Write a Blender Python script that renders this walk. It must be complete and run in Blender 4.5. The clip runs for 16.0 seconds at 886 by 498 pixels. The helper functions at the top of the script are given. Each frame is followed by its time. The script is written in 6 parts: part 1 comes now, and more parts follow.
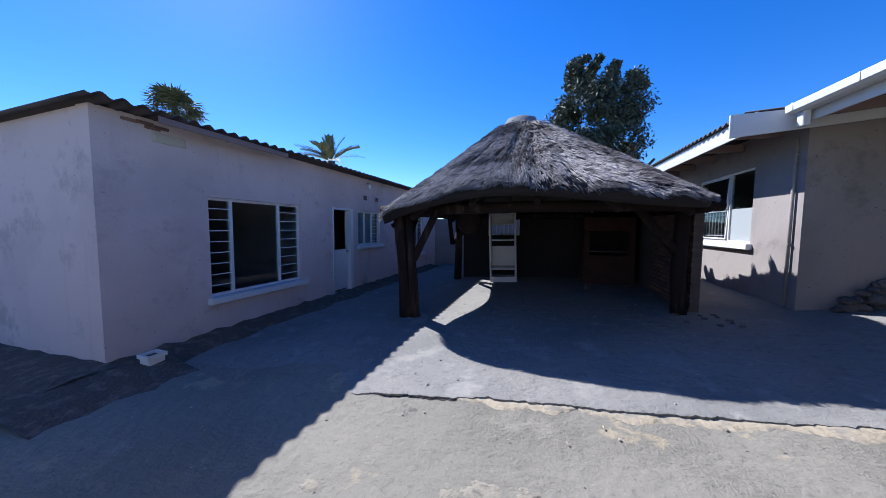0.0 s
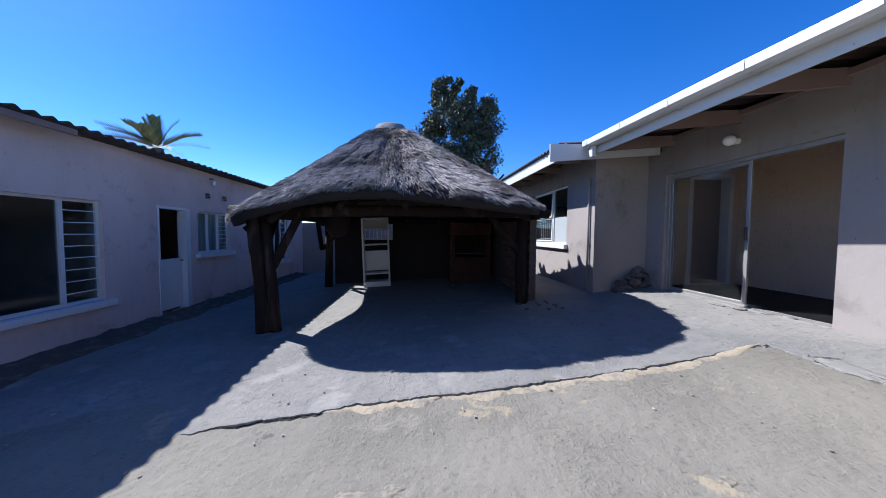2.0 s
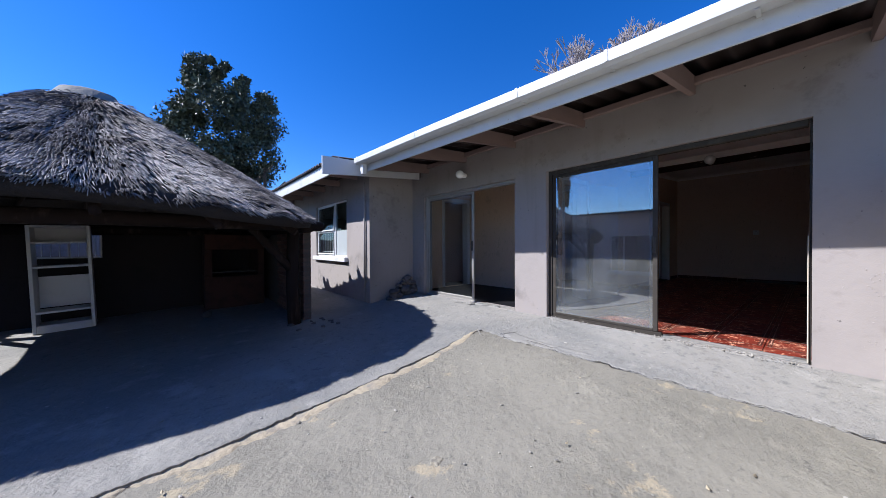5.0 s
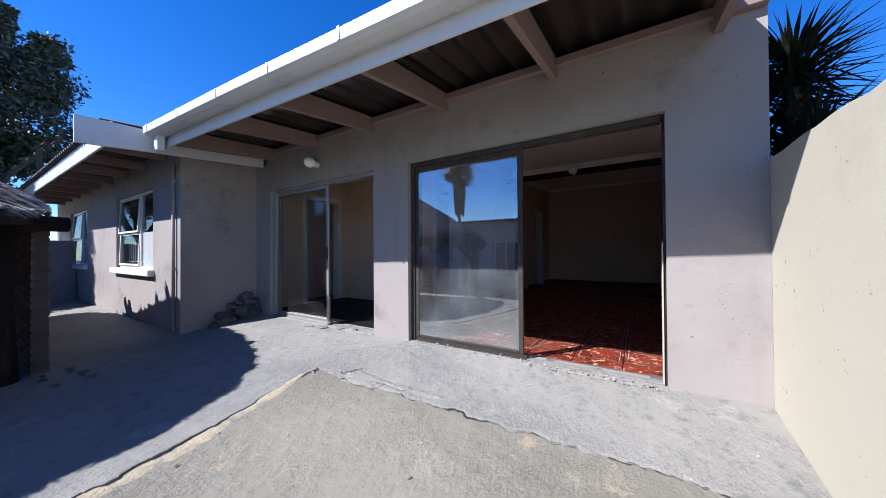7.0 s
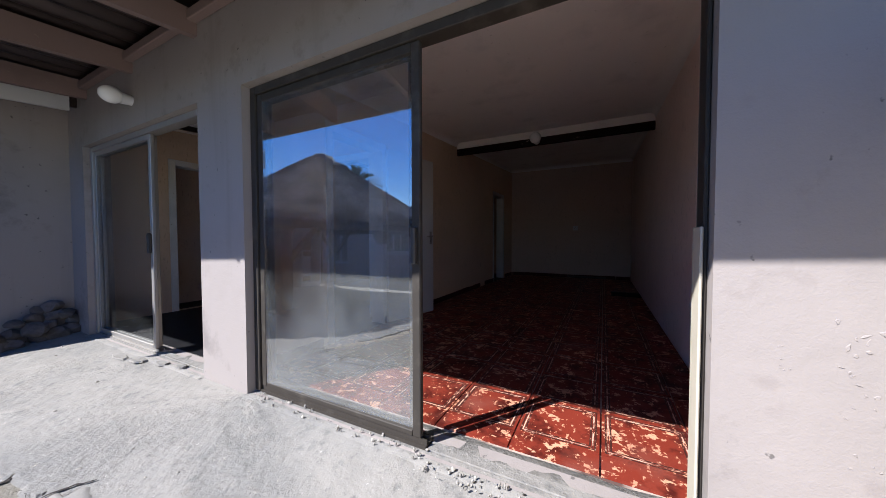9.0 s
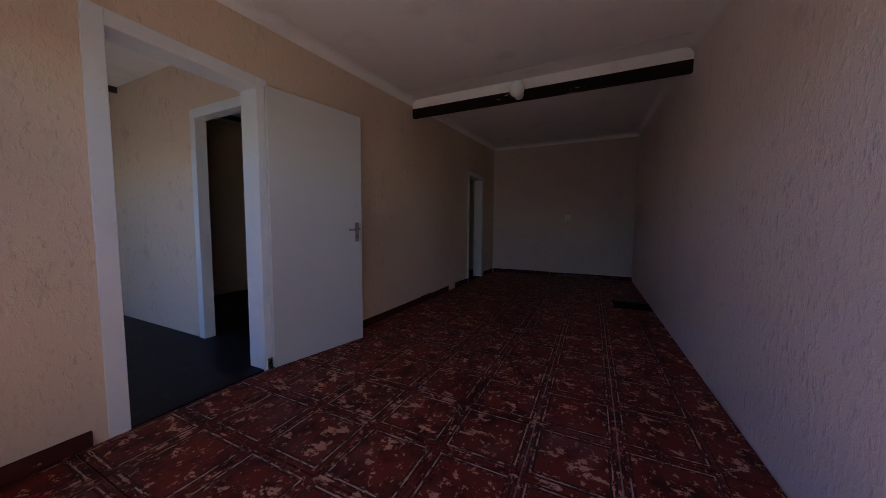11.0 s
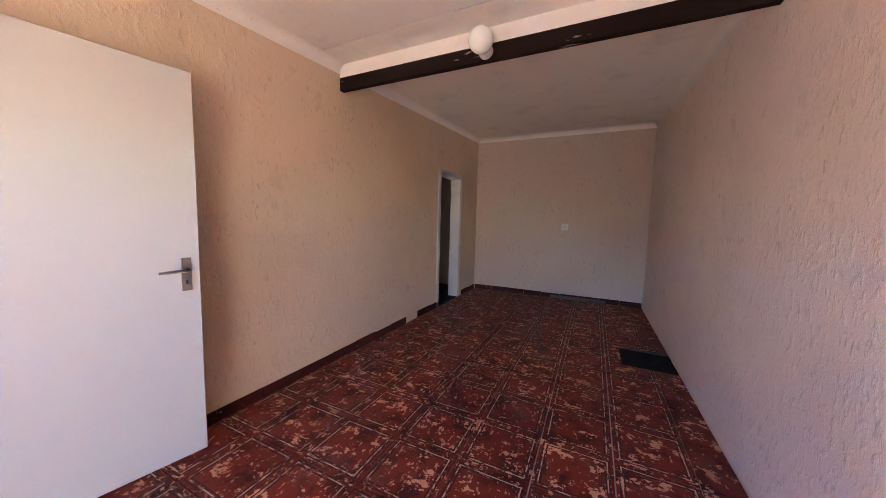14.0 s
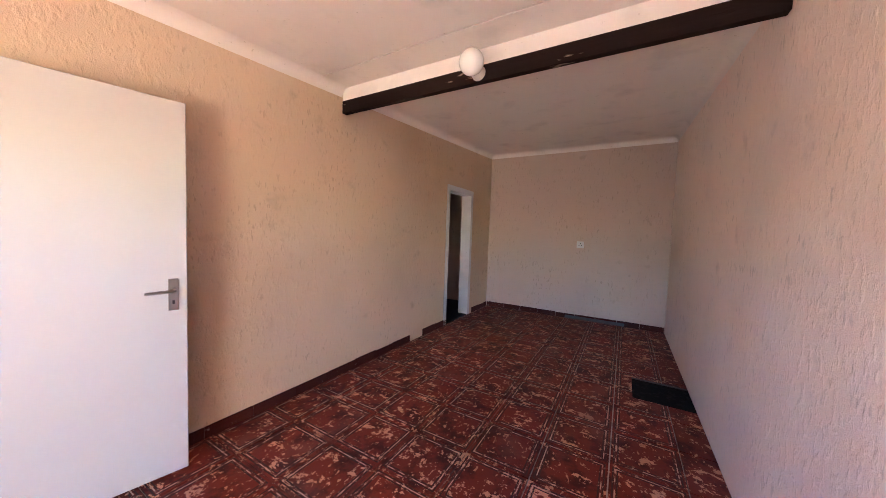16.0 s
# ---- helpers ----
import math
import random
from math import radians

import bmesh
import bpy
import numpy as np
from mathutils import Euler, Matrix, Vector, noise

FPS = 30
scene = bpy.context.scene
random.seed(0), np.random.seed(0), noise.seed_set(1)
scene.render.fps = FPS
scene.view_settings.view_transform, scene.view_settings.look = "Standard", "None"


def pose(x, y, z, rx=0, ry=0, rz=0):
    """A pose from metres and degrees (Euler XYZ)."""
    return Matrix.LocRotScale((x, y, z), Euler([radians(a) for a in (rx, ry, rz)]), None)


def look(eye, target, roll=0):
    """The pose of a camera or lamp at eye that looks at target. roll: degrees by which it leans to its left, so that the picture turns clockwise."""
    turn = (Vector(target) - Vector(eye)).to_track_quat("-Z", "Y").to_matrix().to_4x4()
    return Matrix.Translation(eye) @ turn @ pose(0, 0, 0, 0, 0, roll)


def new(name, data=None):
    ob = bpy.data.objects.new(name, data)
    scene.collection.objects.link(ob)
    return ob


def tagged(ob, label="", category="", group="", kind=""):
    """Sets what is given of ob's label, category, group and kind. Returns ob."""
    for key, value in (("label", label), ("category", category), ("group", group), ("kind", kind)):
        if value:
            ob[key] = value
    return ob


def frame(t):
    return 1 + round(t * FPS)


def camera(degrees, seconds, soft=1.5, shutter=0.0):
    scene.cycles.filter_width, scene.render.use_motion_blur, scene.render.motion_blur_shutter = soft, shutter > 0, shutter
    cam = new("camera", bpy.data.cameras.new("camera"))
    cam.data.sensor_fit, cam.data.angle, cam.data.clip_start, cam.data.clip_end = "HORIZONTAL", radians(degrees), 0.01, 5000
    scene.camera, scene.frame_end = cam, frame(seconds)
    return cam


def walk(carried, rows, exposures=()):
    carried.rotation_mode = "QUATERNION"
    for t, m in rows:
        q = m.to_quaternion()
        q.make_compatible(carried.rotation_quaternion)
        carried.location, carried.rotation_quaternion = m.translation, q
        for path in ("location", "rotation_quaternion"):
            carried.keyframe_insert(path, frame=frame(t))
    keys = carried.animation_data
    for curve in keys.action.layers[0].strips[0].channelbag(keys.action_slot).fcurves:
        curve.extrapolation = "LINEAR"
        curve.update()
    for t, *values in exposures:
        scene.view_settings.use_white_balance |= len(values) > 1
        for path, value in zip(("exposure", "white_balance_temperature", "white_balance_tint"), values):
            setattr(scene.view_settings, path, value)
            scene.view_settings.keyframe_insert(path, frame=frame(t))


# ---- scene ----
cam = camera(109.8, 16.0, soft=0.7)
PATH = [
    (0, (-4.173, -2.239, 0.909), (-4.791, -0.342, 0.772), 0.4),
    (0.5, (-4.169, -2.244, 0.886), (-4.611, -0.298, 0.762), 0.5),
    (1, (-4.164, -2.25, 0.885), (-4.407, -0.268, 0.768), 0.5),
    (1.5, (-4.135, -2.236, 0.872), (-4.191, -0.239, 0.77), 0.5),
    (2, (-4.092, -2.237, 0.878), (-3.939, -0.245, 0.783), 0.4),
    (2.5, (-4.042, -2.244, 0.868), (-3.691, -0.277, 0.791), 0.4),
    (3, (-3.996, -2.27, 0.868), (-3.436, -0.351, 0.81), 0.4),
    (3.5, (-3.961, -2.277, 0.877), (-3.21, -0.424, 0.831), 0.3),
    (4, (-3.935, -2.278, 0.886), (-2.978, -0.522, 0.855), 0.2),
    (4.5, (-3.856, -2.28, 0.89), (-2.725, -0.63, 0.872), -0.0),
    (4.7, (-3.797, -2.276, 0.902), (-2.601, -0.672, 0.883), -0.1),
    (6.8, (-2.788, -2.131, 0.922), (-1.116, -1.034, 0.942), -0.5),
    (7, (-2.636, -2.106, 0.923), (-0.944, -1.04, 0.941), -0.4),
    (7.5, (-2.263, -2.057, 0.938), (-0.531, -1.056, 0.943), -0.4),
    (8, (-1.876, -2.052, 0.936), (-0.119, -1.096, 0.925), -0.3),
    (8.5, (-1.527, -2.003, 0.938), (0.245, -1.075, 0.904), -0.2),
    (9, (-1.154, -1.982, 0.942), (0.623, -1.067, 0.881), -0.1),
    (9.5, (-0.818, -1.959, 0.938), (0.963, -1.053, 0.855), -0.3),
    (9.7, (-0.662, -1.93, 0.938), (1.119, -1.026, 0.849), -0.1),
    (12, (0.834, -1.763, 1.149), (2.646, -0.938, 0.96), 0.7),
    (12.5, (1.037, -1.716, 1.205), (2.853, -0.901, 1.006), 1.0),
    (13, (1.252, -1.729, 1.215), (3.066, -0.91, 1.026), 1.1),
    (13.5, (1.423, -1.799, 1.245), (3.231, -0.964, 1.059), 1.2),
    (14, (1.617, -1.804, 1.27), (3.411, -0.94, 1.091), 1.5),
    (14.5, (1.758, -1.838, 1.296), (3.537, -0.939, 1.137), 1.6),
    (15, (1.795, -1.916, 1.334), (3.555, -0.975, 1.202), 1.8),
    (15.5, (1.789, -1.971, 1.346), (3.531, -0.996, 1.232), 1.8),
    (16, (1.773, -1.989, 1.342), (3.498, -0.983, 1.237), 2.0),
]
walk(cam, [(t, look(e, g, r)) for t, e, g, r in PATH],
     exposures=[(0, 1.0, 5330, 12), (4.7, 0.95, 5380, 12), (6.8, 1.08, 5400, 12), (9.7, 1.45, 5550, 12), (11.8, 3.5, 5500, 12), (12.5, 4.2, 5750, 12), (13.5, 5.0, 6200, 14), (16, 5.65, 6450, 13)])

# ---- light ----
LIGHT = Vector((1.0, -0.72, -1.08)).normalized()
world = bpy.data.worlds.new("sky")
world.use_nodes = True
scene.world = world
wn = world.node_tree
sky = wn.nodes.new("ShaderNodeTexSky")
sky.sky_type = "NISHITA"
sky.sun_disc = False
sky.sun_elevation = math.asin(-LIGHT.z)
sky.sun_rotation = math.atan2(-LIGHT.x, -LIGHT.y)
sky.air_density, sky.dust_density, sky.ozone_density = 1.0, 0.1, 5.0
wn.nodes["Background"].inputs["Strength"].default_value = 0.086
deep = wn.nodes.new("ShaderNodeHueSaturation")
deep.inputs["Saturation"].default_value = 1.28
deep.inputs["Hue"].default_value = 0.512
wn.links.new(sky.outputs[0], deep.inputs["Color"])
wn.links.new(deep.outputs[0], wn.nodes["Background"].inputs["Color"])
sun_data = bpy.data.lights.new("sun", "SUN")
sun_data.energy, sun_data.angle, sun_data.color = 5.0, radians(0.5), (1.0, 0.91, 0.78)
sun = new("sun", sun_data)
sun.matrix_world = Matrix.Translation((-10, 8, 12)) @ LIGHT.to_track_quat("-Z", "Y").to_matrix().to_4x4()


# ---- materials ----
def rgb(c):
    return (*c, 1.0)


def pane_gloss(k, normal_reflection):
    """Reflection of a thin pane: little head-on, rising to grazing, alike from both faces."""
    lw = k.n.new("ShaderNodeLayerWeight")
    lw.inputs["Blend"].default_value = 0.5
    pw, ml = k.n.new("ShaderNodeMath"), k.n.new("ShaderNodeMath")
    pw.operation, pw.inputs[1].default_value = "POWER", 5.0
    k.l.new(lw.outputs["Facing"], pw.inputs[0])
    ml.operation, ml.inputs[1].default_value, ml.inputs[2].default_value = "MULTIPLY_ADD", 0.55 * (1 - normal_reflection), normal_reflection
    k.l.new(pw.outputs[0], ml.inputs[0])
    return ml.outputs[0]


class Mat:
    """A small node-building wrapper round one procedural material."""

    def __init__(self, name, base, rough=0.8, metal=0.0):
        self.m = bpy.data.materials.new(name)
        self.m.use_nodes = True
        self.t = self.m.node_tree
        self.n, self.l = self.t.nodes, self.t.links
        self.b = self.n["Principled BSDF"]
        self.b.inputs["Base Color"].default_value = rgb(base)
        self.b.inputs["Roughness"].default_value = rough
        self.b.inputs["Metallic"].default_value = metal
        self.co = self.n.new("ShaderNodeNewGeometry").outputs["Position"]
        self.col = None
        self.base = base
        self.height = None

    def noise(self, scale, detail=4, rough=0.55, stretch=None):
        nn = self.n.new("ShaderNodeTexNoise")
        nn.inputs["Scale"].default_value, nn.inputs["Detail"].default_value, nn.inputs["Roughness"].default_value = scale, detail, rough
        src = self.co
        if stretch:
            mp = self.n.new("ShaderNodeMapping")
            mp.inputs["Scale"].default_value = stretch
            self.l.new(self.co, mp.inputs[0])
            src = mp.outputs[0]
        self.l.new(src, nn.inputs["Vector"])
        return nn.outputs["Fac"]

    def ramp(self, fac, lo, hi, inverse=False):
        mr = self.n.new("ShaderNodeMapRange")
        mr.inputs["From Min"].default_value, mr.inputs["From Max"].default_value = lo, hi
        if inverse:
            mr.inputs["To Min"].default_value, mr.inputs["To Max"].default_value = 1, 0
        self.l.new(fac, mr.inputs["Value"])
        return mr.outputs[0]

    def mix(self, fac, colour):
        """Lay colour over what is there, by fac."""
        mx = self.n.new("ShaderNodeMix")
        mx.data_type = "RGBA"
        if self.col is None:
            mx.inputs["A"].default_value = rgb(self.base)
        else:
            self.l.new(self.col, mx.inputs["A"])
        mx.inputs["B"].default_value = rgb(colour)
        if isinstance(fac, float):
            mx.inputs["Factor"].default_value = fac
        else:
            self.l.new(fac, mx.inputs["Factor"])
        self.col = mx.outputs["Result"]
        self.l.new(self.col, self.b.inputs["Base Color"])
        return self

    def vary(self, amount):
        """Brightness differs from object to object."""
        oi = self.n.new("ShaderNodeObjectInfo")
        hs = self.n.new("ShaderNodeHueSaturation")
        mr = self.n.new("ShaderNodeMapRange")
        mr.inputs["To Min"].default_value, mr.inputs["To Max"].default_value = 1 - amount, 1 + amount
        self.l.new(oi.outputs["Random"], mr.inputs["Value"])
        self.l.new(mr.outputs[0], hs.inputs["Value"])
        if self.col is None:
            hs.inputs["Color"].default_value = rgb(self.base)
        else:
            self.l.new(self.col, hs.inputs["Color"])
        self.col = hs.outputs[0]
        self.l.new(self.col, self.b.inputs["Base Color"])
        return self

    def island(self, amount):
        ge = self.n.new("ShaderNodeNewGeometry")
        hs = self.n.new("ShaderNodeHueSaturation")
        mr = self.n.new("ShaderNodeMapRange")
        mr.inputs["To Min"].default_value, mr.inputs["To Max"].default_value = 1 - amount, 1 + amount
        self.l.new(ge.outputs["Random Per Island"], mr.inputs["Value"])
        self.l.new(mr.outputs[0], hs.inputs["Value"])
        if self.col is None:
            hs.inputs["Color"].default_value = rgb(self.base)
        else:
            self.l.new(self.col, hs.inputs["Color"])
        self.col = hs.outputs[0]
        self.l.new(self.col, self.b.inputs["Base Color"])
        return self

    def times(self, a, b):
        ml = self.n.new("ShaderNodeMath")
        ml.operation = "MULTIPLY"
        self.l.new(a, ml.inputs[0])
        self.l.new(b, ml.inputs[1])
        return ml.outputs[0]

    def bump(self, fac, distance, strength=1.0):
        bp = self.n.new("ShaderNodeBump")
        bp.inputs["Distance"].default_value, bp.inputs["Strength"].default_value = distance, strength
        self.l.new(fac, bp.inputs["Height"])
        if self.height is not None:
            self.l.new(self.height, bp.inputs["Normal"])
        self.height = bp.outputs[0]
        self.l.new(self.height, self.b.inputs["Normal"])
        return self


def plaster(name, base, stain, coarse=18, depth=0.012, amount=0.5, wear=1.0):
    k = Mat(name, base, 0.9)
    big, mid = k.noise(0.9, 5), k.noise(4.0, 6)
    k.mix(k.ramp(big, 0.48, 0.72), tuple(c * (1 - 0.18 * wear) for c in base))
    k.mix(k.ramp(mid, 0.62, 0.76), stain)
    k.mix(k.ramp(k.noise(1.7, 8, 0.7), 0.56, 0.66), tuple(c * (1 - 0.28 * wear) for c in base))
    pits = k.ramp(k.noise(24, 3), 0.70, 0.74)
    k.mix(pits, tuple(c * 0.45 for c in base))
    streak = k.noise(5, 4, 0.6, stretch=(1, 1, 0.07))
    k.mix(k.ramp(streak, 0.58, 0.78), tuple(c * (1 - 0.16 * wear) for c in base))
    k.bump(pits, 0.004, -0.6)
    k.bump(k.noise(coarse, 5), depth, amount)
    k.bump(k.noise(140, 3), 0.002, 0.4)
    return k.m


def paint(name, base, rough=0.45):
    k = Mat(name, base, rough)
    k.mix(k.ramp(k.noise(3, 6), 0.55, 0.8), tuple(c * 0.8 for c in base))
    k.mix(k.ramp(k.noise(30, 4), 0.68, 0.8), (0.35, 0.3, 0.24))
    k.bump(k.noise(60, 3), 0.001, 0.3)
    return k.m


M = {}
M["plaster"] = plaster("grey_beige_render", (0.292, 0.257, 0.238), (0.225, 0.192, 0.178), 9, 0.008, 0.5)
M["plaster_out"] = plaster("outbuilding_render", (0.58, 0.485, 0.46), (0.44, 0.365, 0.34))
M["cream"] = plaster("cream_boundary_render", (0.47, 0.428, 0.334), (0.44, 0.40, 0.31), 7, 0.005, 0.4, 0.3)
M["white"] = paint("white_gloss_paint", (0.64, 0.64, 0.635))
M["gutter"] = paint("weathered_white_gutter_paint", (0.56, 0.56, 0.555))
M["ceil"] = paint("ceiling_white", (0.80, 0.745, 0.70), 0.7)
M["beam_brown"] = paint("rafter_brown", (0.22, 0.155, 0.135), 0.7)
M["black_steel"] = paint("dark_bronze_frame", (0.035, 0.032, 0.03), 0.5)
k = Mat("white_door_enamel", (0.48, 0.466, 0.44), 0.5)
k.mix(k.ramp(k.noise(1.2, 3), 0.4, 0.8), (0.45, 0.435, 0.41))
k.bump(k.noise(90, 3), 0.0006, 0.4)
M["white_door"] = k.m
M["alu"] = Mat("mill_aluminium", (0.38, 0.36, 0.335), 0.45, 0.6).m
M["chrome"] = Mat("worn_chrome", (0.3, 0.27, 0.245), 0.38, 0.9).m
k = Mat("char_and_hole_black", (0.012, 0.011, 0.011), 0.95)
k.b.inputs["Specular IOR Level"].default_value = 0.1
k.mix(k.ramp(k.noise(20, 5), 0.5, 0.7), (0.03, 0.026, 0.025))
M["dark"] = k.m

def inner_plaster(name, base):
    k = Mat(name, base, 0.85)
    k.mix(k.ramp(k.noise(0.7, 4), 0.5, 0.7), tuple(c * 0.88 for c in base))
    k.mix(k.ramp(k.noise(5, 5), 0.62, 0.78), tuple(c * 0.76 for c in base))
    drops = k.noise(46, 2, stretch=(1, 1, 0.3))
    sparse = k.ramp(k.noise(2.6, 4, 0.6), 0.40, 0.62)
    both = k.times(k.ramp(drops, 0.60, 0.68), sparse)
    k.mix(both, tuple(c * 0.74 for c in base))
    k.bump(both, 0.007, -0.9)
    k.bump(k.ramp(k.noise(30, 3, stretch=(1, 1, 0.6)), 0.5, 0.75), 0.004, 0.6)
    k.bump(k.noise(150, 4, 0.7), 0.003, 0.6)
    return k.m


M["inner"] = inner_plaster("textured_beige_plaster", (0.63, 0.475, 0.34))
# copies of the beige plaster: duller for weak light, paler for door light
M["inner_dim"] = inner_plaster("textured_plaster_dim", (0.56, 0.43, 0.355))
M["inner_lit"] = inner_plaster("textured_plaster_lit", (0.86, 0.72, 0.635))

k = Mat("courtyard_concrete", (0.239, 0.224, 0.202), 0.92)
k.mix(k.ramp(k.noise(0.8, 6), 0.45, 0.68), (0.165, 0.161, 0.152))
k.mix(k.ramp(k.noise(2.6, 6), 0.6, 0.7), (0.287, 0.270, 0.244))
k.mix(k.ramp(k.noise(26, 6), 0.60, 0.74), (0.148, 0.139, 0.131))
k.mix(k.ramp(k.noise(75, 3), 0.66, 0.78), (0.435, 0.418, 0.383))
k.mix(k.ramp(k.noise(11, 7, 0.7), 0.55, 0.68), (0.148, 0.144, 0.135))
k.mix(k.ramp(k.noise(1.6, 8, 0.7), 0.57, 0.66), (0.272, 0.256, 0.230))
k.mix(k.ramp(k.noise(5, 8, 0.72), 0.595, 0.68), (0.19, 0.175, 0.155))
k.mix(k.ramp(k.noise(21, 5, 0.7), 0.67, 0.70), (0.31, 0.285, 0.24))
k.bump(k.times(k.noise(34, 6, 0.7), k.ramp(k.noise(1.4, 4), 0.38, 0.62)), 0.014, 1.0)
k.bump(k.noise(90, 3, 0.6), 0.003, 0.7)
k.bump(k.noise(9, 5), 0.02, 0.7)
M["concrete"] = k.m

k = Mat("weathered_asphalt", (0.215, 0.196, 0.158), 0.95)
k.mix(k.ramp(k.noise(0.55, 5), 0.42, 0.66), (0.172, 0.157, 0.127))
k.mix(k.ramp(k.noise(2.2, 7, 0.65), 0.54, 0.66), (0.250, 0.228, 0.182))
k.mix(k.ramp(k.noise(38, 5), 0.58, 0.75), (0.132, 0.122, 0.101))
k.mix(k.ramp(k.noise(95, 3), 0.69, 0.78), (0.334, 0.309, 0.251))
k.mix(k.ramp(k.noise(14, 7, 0.7), 0.58, 0.70), (0.149, 0.137, 0.113))
k.mix(k.ramp(k.noise(1.3, 8, 0.7), 0.60, 0.64), (0.316, 0.265, 0.182))
k.mix(k.ramp(k.noise(0.9, 9, 0.75), 0.63, 0.655), (0.110, 0.100, 0.085))
k.mix(k.ramp(k.noise(6, 8, 0.72), 0.585, 0.68), (0.172, 0.156, 0.127))
k.mix(k.ramp(k.noise(21, 5, 0.7), 0.67, 0.70), (0.303, 0.275, 0.214))
k.bump(k.times(k.noise(40, 6, 0.7), k.ramp(k.noise(1.1, 4), 0.36, 0.60)), 0.014, 1.0)
k.bump(k.noise(110, 3, 0.6), 0.003, 0.7)
k.bump(k.noise(11, 5), 0.02, 0.7)
M["asphalt"] = k.m

k = Mat("yellow_sand", (0.36, 0.30, 0.21), 0.95)
k.mix(k.ramp(k.noise(20, 6), 0.52, 0.72), (0.26, 0.22, 0.16))
k.mix(k.ramp(k.noise(5, 6), 0.54, 0.66), (0.23, 0.205, 0.17))
k.bump(k.noise(50, 5), 0.008, 0.8)
M["sand"] = k.m

k = Mat("tan_grit", (0.25, 0.222, 0.17), 0.95)
k.mix(k.ramp(k.noise(30, 6), 0.5, 0.66), (0.15, 0.135, 0.11))
k.bump(k.noise(60, 5), 0.008, 0.9)
M["sand_patch"] = k.m
k = Mat("mortar_fill", (0.222, 0.21, 0.19), 0.9)
k.mix(k.ramp(k.noise(7, 6), 0.5, 0.7), (0.185, 0.175, 0.16))
k.bump(k.noise(30, 5), 0.006, 0.7)
M["mortar_fill"] = k.m
k = Mat("dark_soil", (0.10, 0.075, 0.055), 0.95)
k.mix(k.ramp(k.noise(9, 6), 0.5, 0.7), (0.2, 0.15, 0.11))
k.bump(k.noise(25, 5), 0.03, 0.9)
M["soil"] = k.m
# dark colour for both the earth and the shade in paving cracks
k = Mat("crack_dark", (0.035, 0.028, 0.024), 0.95)
k.bump(k.noise(60, 4), 0.02, 0.9)
M["crack"] = k.m

k = Mat("weathered_thatch", (0.31, 0.283, 0.272), 0.85)
k.mix(k.ramp(k.noise(1.5, 7, 0.68), 0.44, 0.56), (0.085, 0.073, 0.074))
k.b.inputs["Specular IOR Level"].default_value = 0.25
k.island(0.6)
M["thatch"] = k.m
# near-black thatch: the shade beneath roof and straw is put into the colour
k = Mat("thatch_shade", (0.022, 0.017, 0.015), 0.95)
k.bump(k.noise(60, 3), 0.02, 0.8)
M["thatch_shade"] = k.m

# dark brown gum poles, deepened further for the shade below the thatch
k = Mat("dark_gum_pole", (0.02, 0.013, 0.011), 0.9)
k.b.inputs["Specular IOR Level"].default_value = 0.2
k.mix(k.ramp(k.noise(6, 5, stretch=(1, 1, 0.15)), 0.54, 0.68), (0.075, 0.052, 0.042))
k.bump(k.noise(30, 4, stretch=(1, 1, 0.1)), 0.008, 0.8)
M["pole"] = k.m

k = Mat("face_brick", (0.17, 0.10, 0.08), 0.85)
k.vary(0.3)
k.mix(k.ramp(k.noise(25, 4), 0.55, 0.75), (0.06, 0.035, 0.03))
k.bump(k.noise(60, 4), 0.004, 0.7)
M["brick"] = k.m
# red brick taken near black for the shade in the lapa corner
k = Mat("shade_darkened_red_brick", (0.055, 0.022, 0.016), 0.9)
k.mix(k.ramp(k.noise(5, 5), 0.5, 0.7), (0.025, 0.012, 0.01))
k.bump(k.noise(30, 4), 0.006, 0.7)
M["braai_brick"] = k.m
M["mortar"] = plaster("mortar", (0.12, 0.10, 0.09), (0.08, 0.07, 0.06), 30, 0.006)

k = Mat("corrugated_asbestos", (0.06, 0.05, 0.05), 0.85)
k.mix(k.ramp(k.noise(3, 6), 0.5, 0.7), (0.03, 0.027, 0.028))
k.bump(k.noise(40, 4), 0.003, 0.5)
M["roof"] = k.m
# render colour holds the deep shade at the back of the lapa
M["render_shade"] = plaster("shade_darkened_render", (0.022, 0.018, 0.02), (0.014, 0.012, 0.013))

k = Mat("dark_sheet_metal", (0.085, 0.066, 0.06), 0.38, 0.85)
k.mix(k.ramp(k.noise(4, 5, stretch=(0.3, 1, 1)), 0.5, 0.7), (0.13, 0.105, 0.098))
M["sheet"] = k.m

k = Mat("glass", (0.9, 0.95, 0.95), 0.0)
k.n.remove(k.b)
gl, tr, mx = k.n.new("ShaderNodeBsdfGlossy"), k.n.new("ShaderNodeBsdfTransparent"), k.n.new("ShaderNodeMixShader")
gl.inputs["Roughness"].default_value = 0.01
gl.inputs["Color"].default_value = (1, 1, 1, 1)
tr.inputs["Color"].default_value = (0.72, 0.76, 0.76, 1)
k.l.new(pane_gloss(k, 0.015), mx.inputs[0])
k.l.new(tr.outputs[0], mx.inputs[1])
k.l.new(gl.outputs[0], mx.inputs[2])
k.l.new(mx.outputs[0], k.n["Material Output"].inputs[0])
M["glass"] = k.m


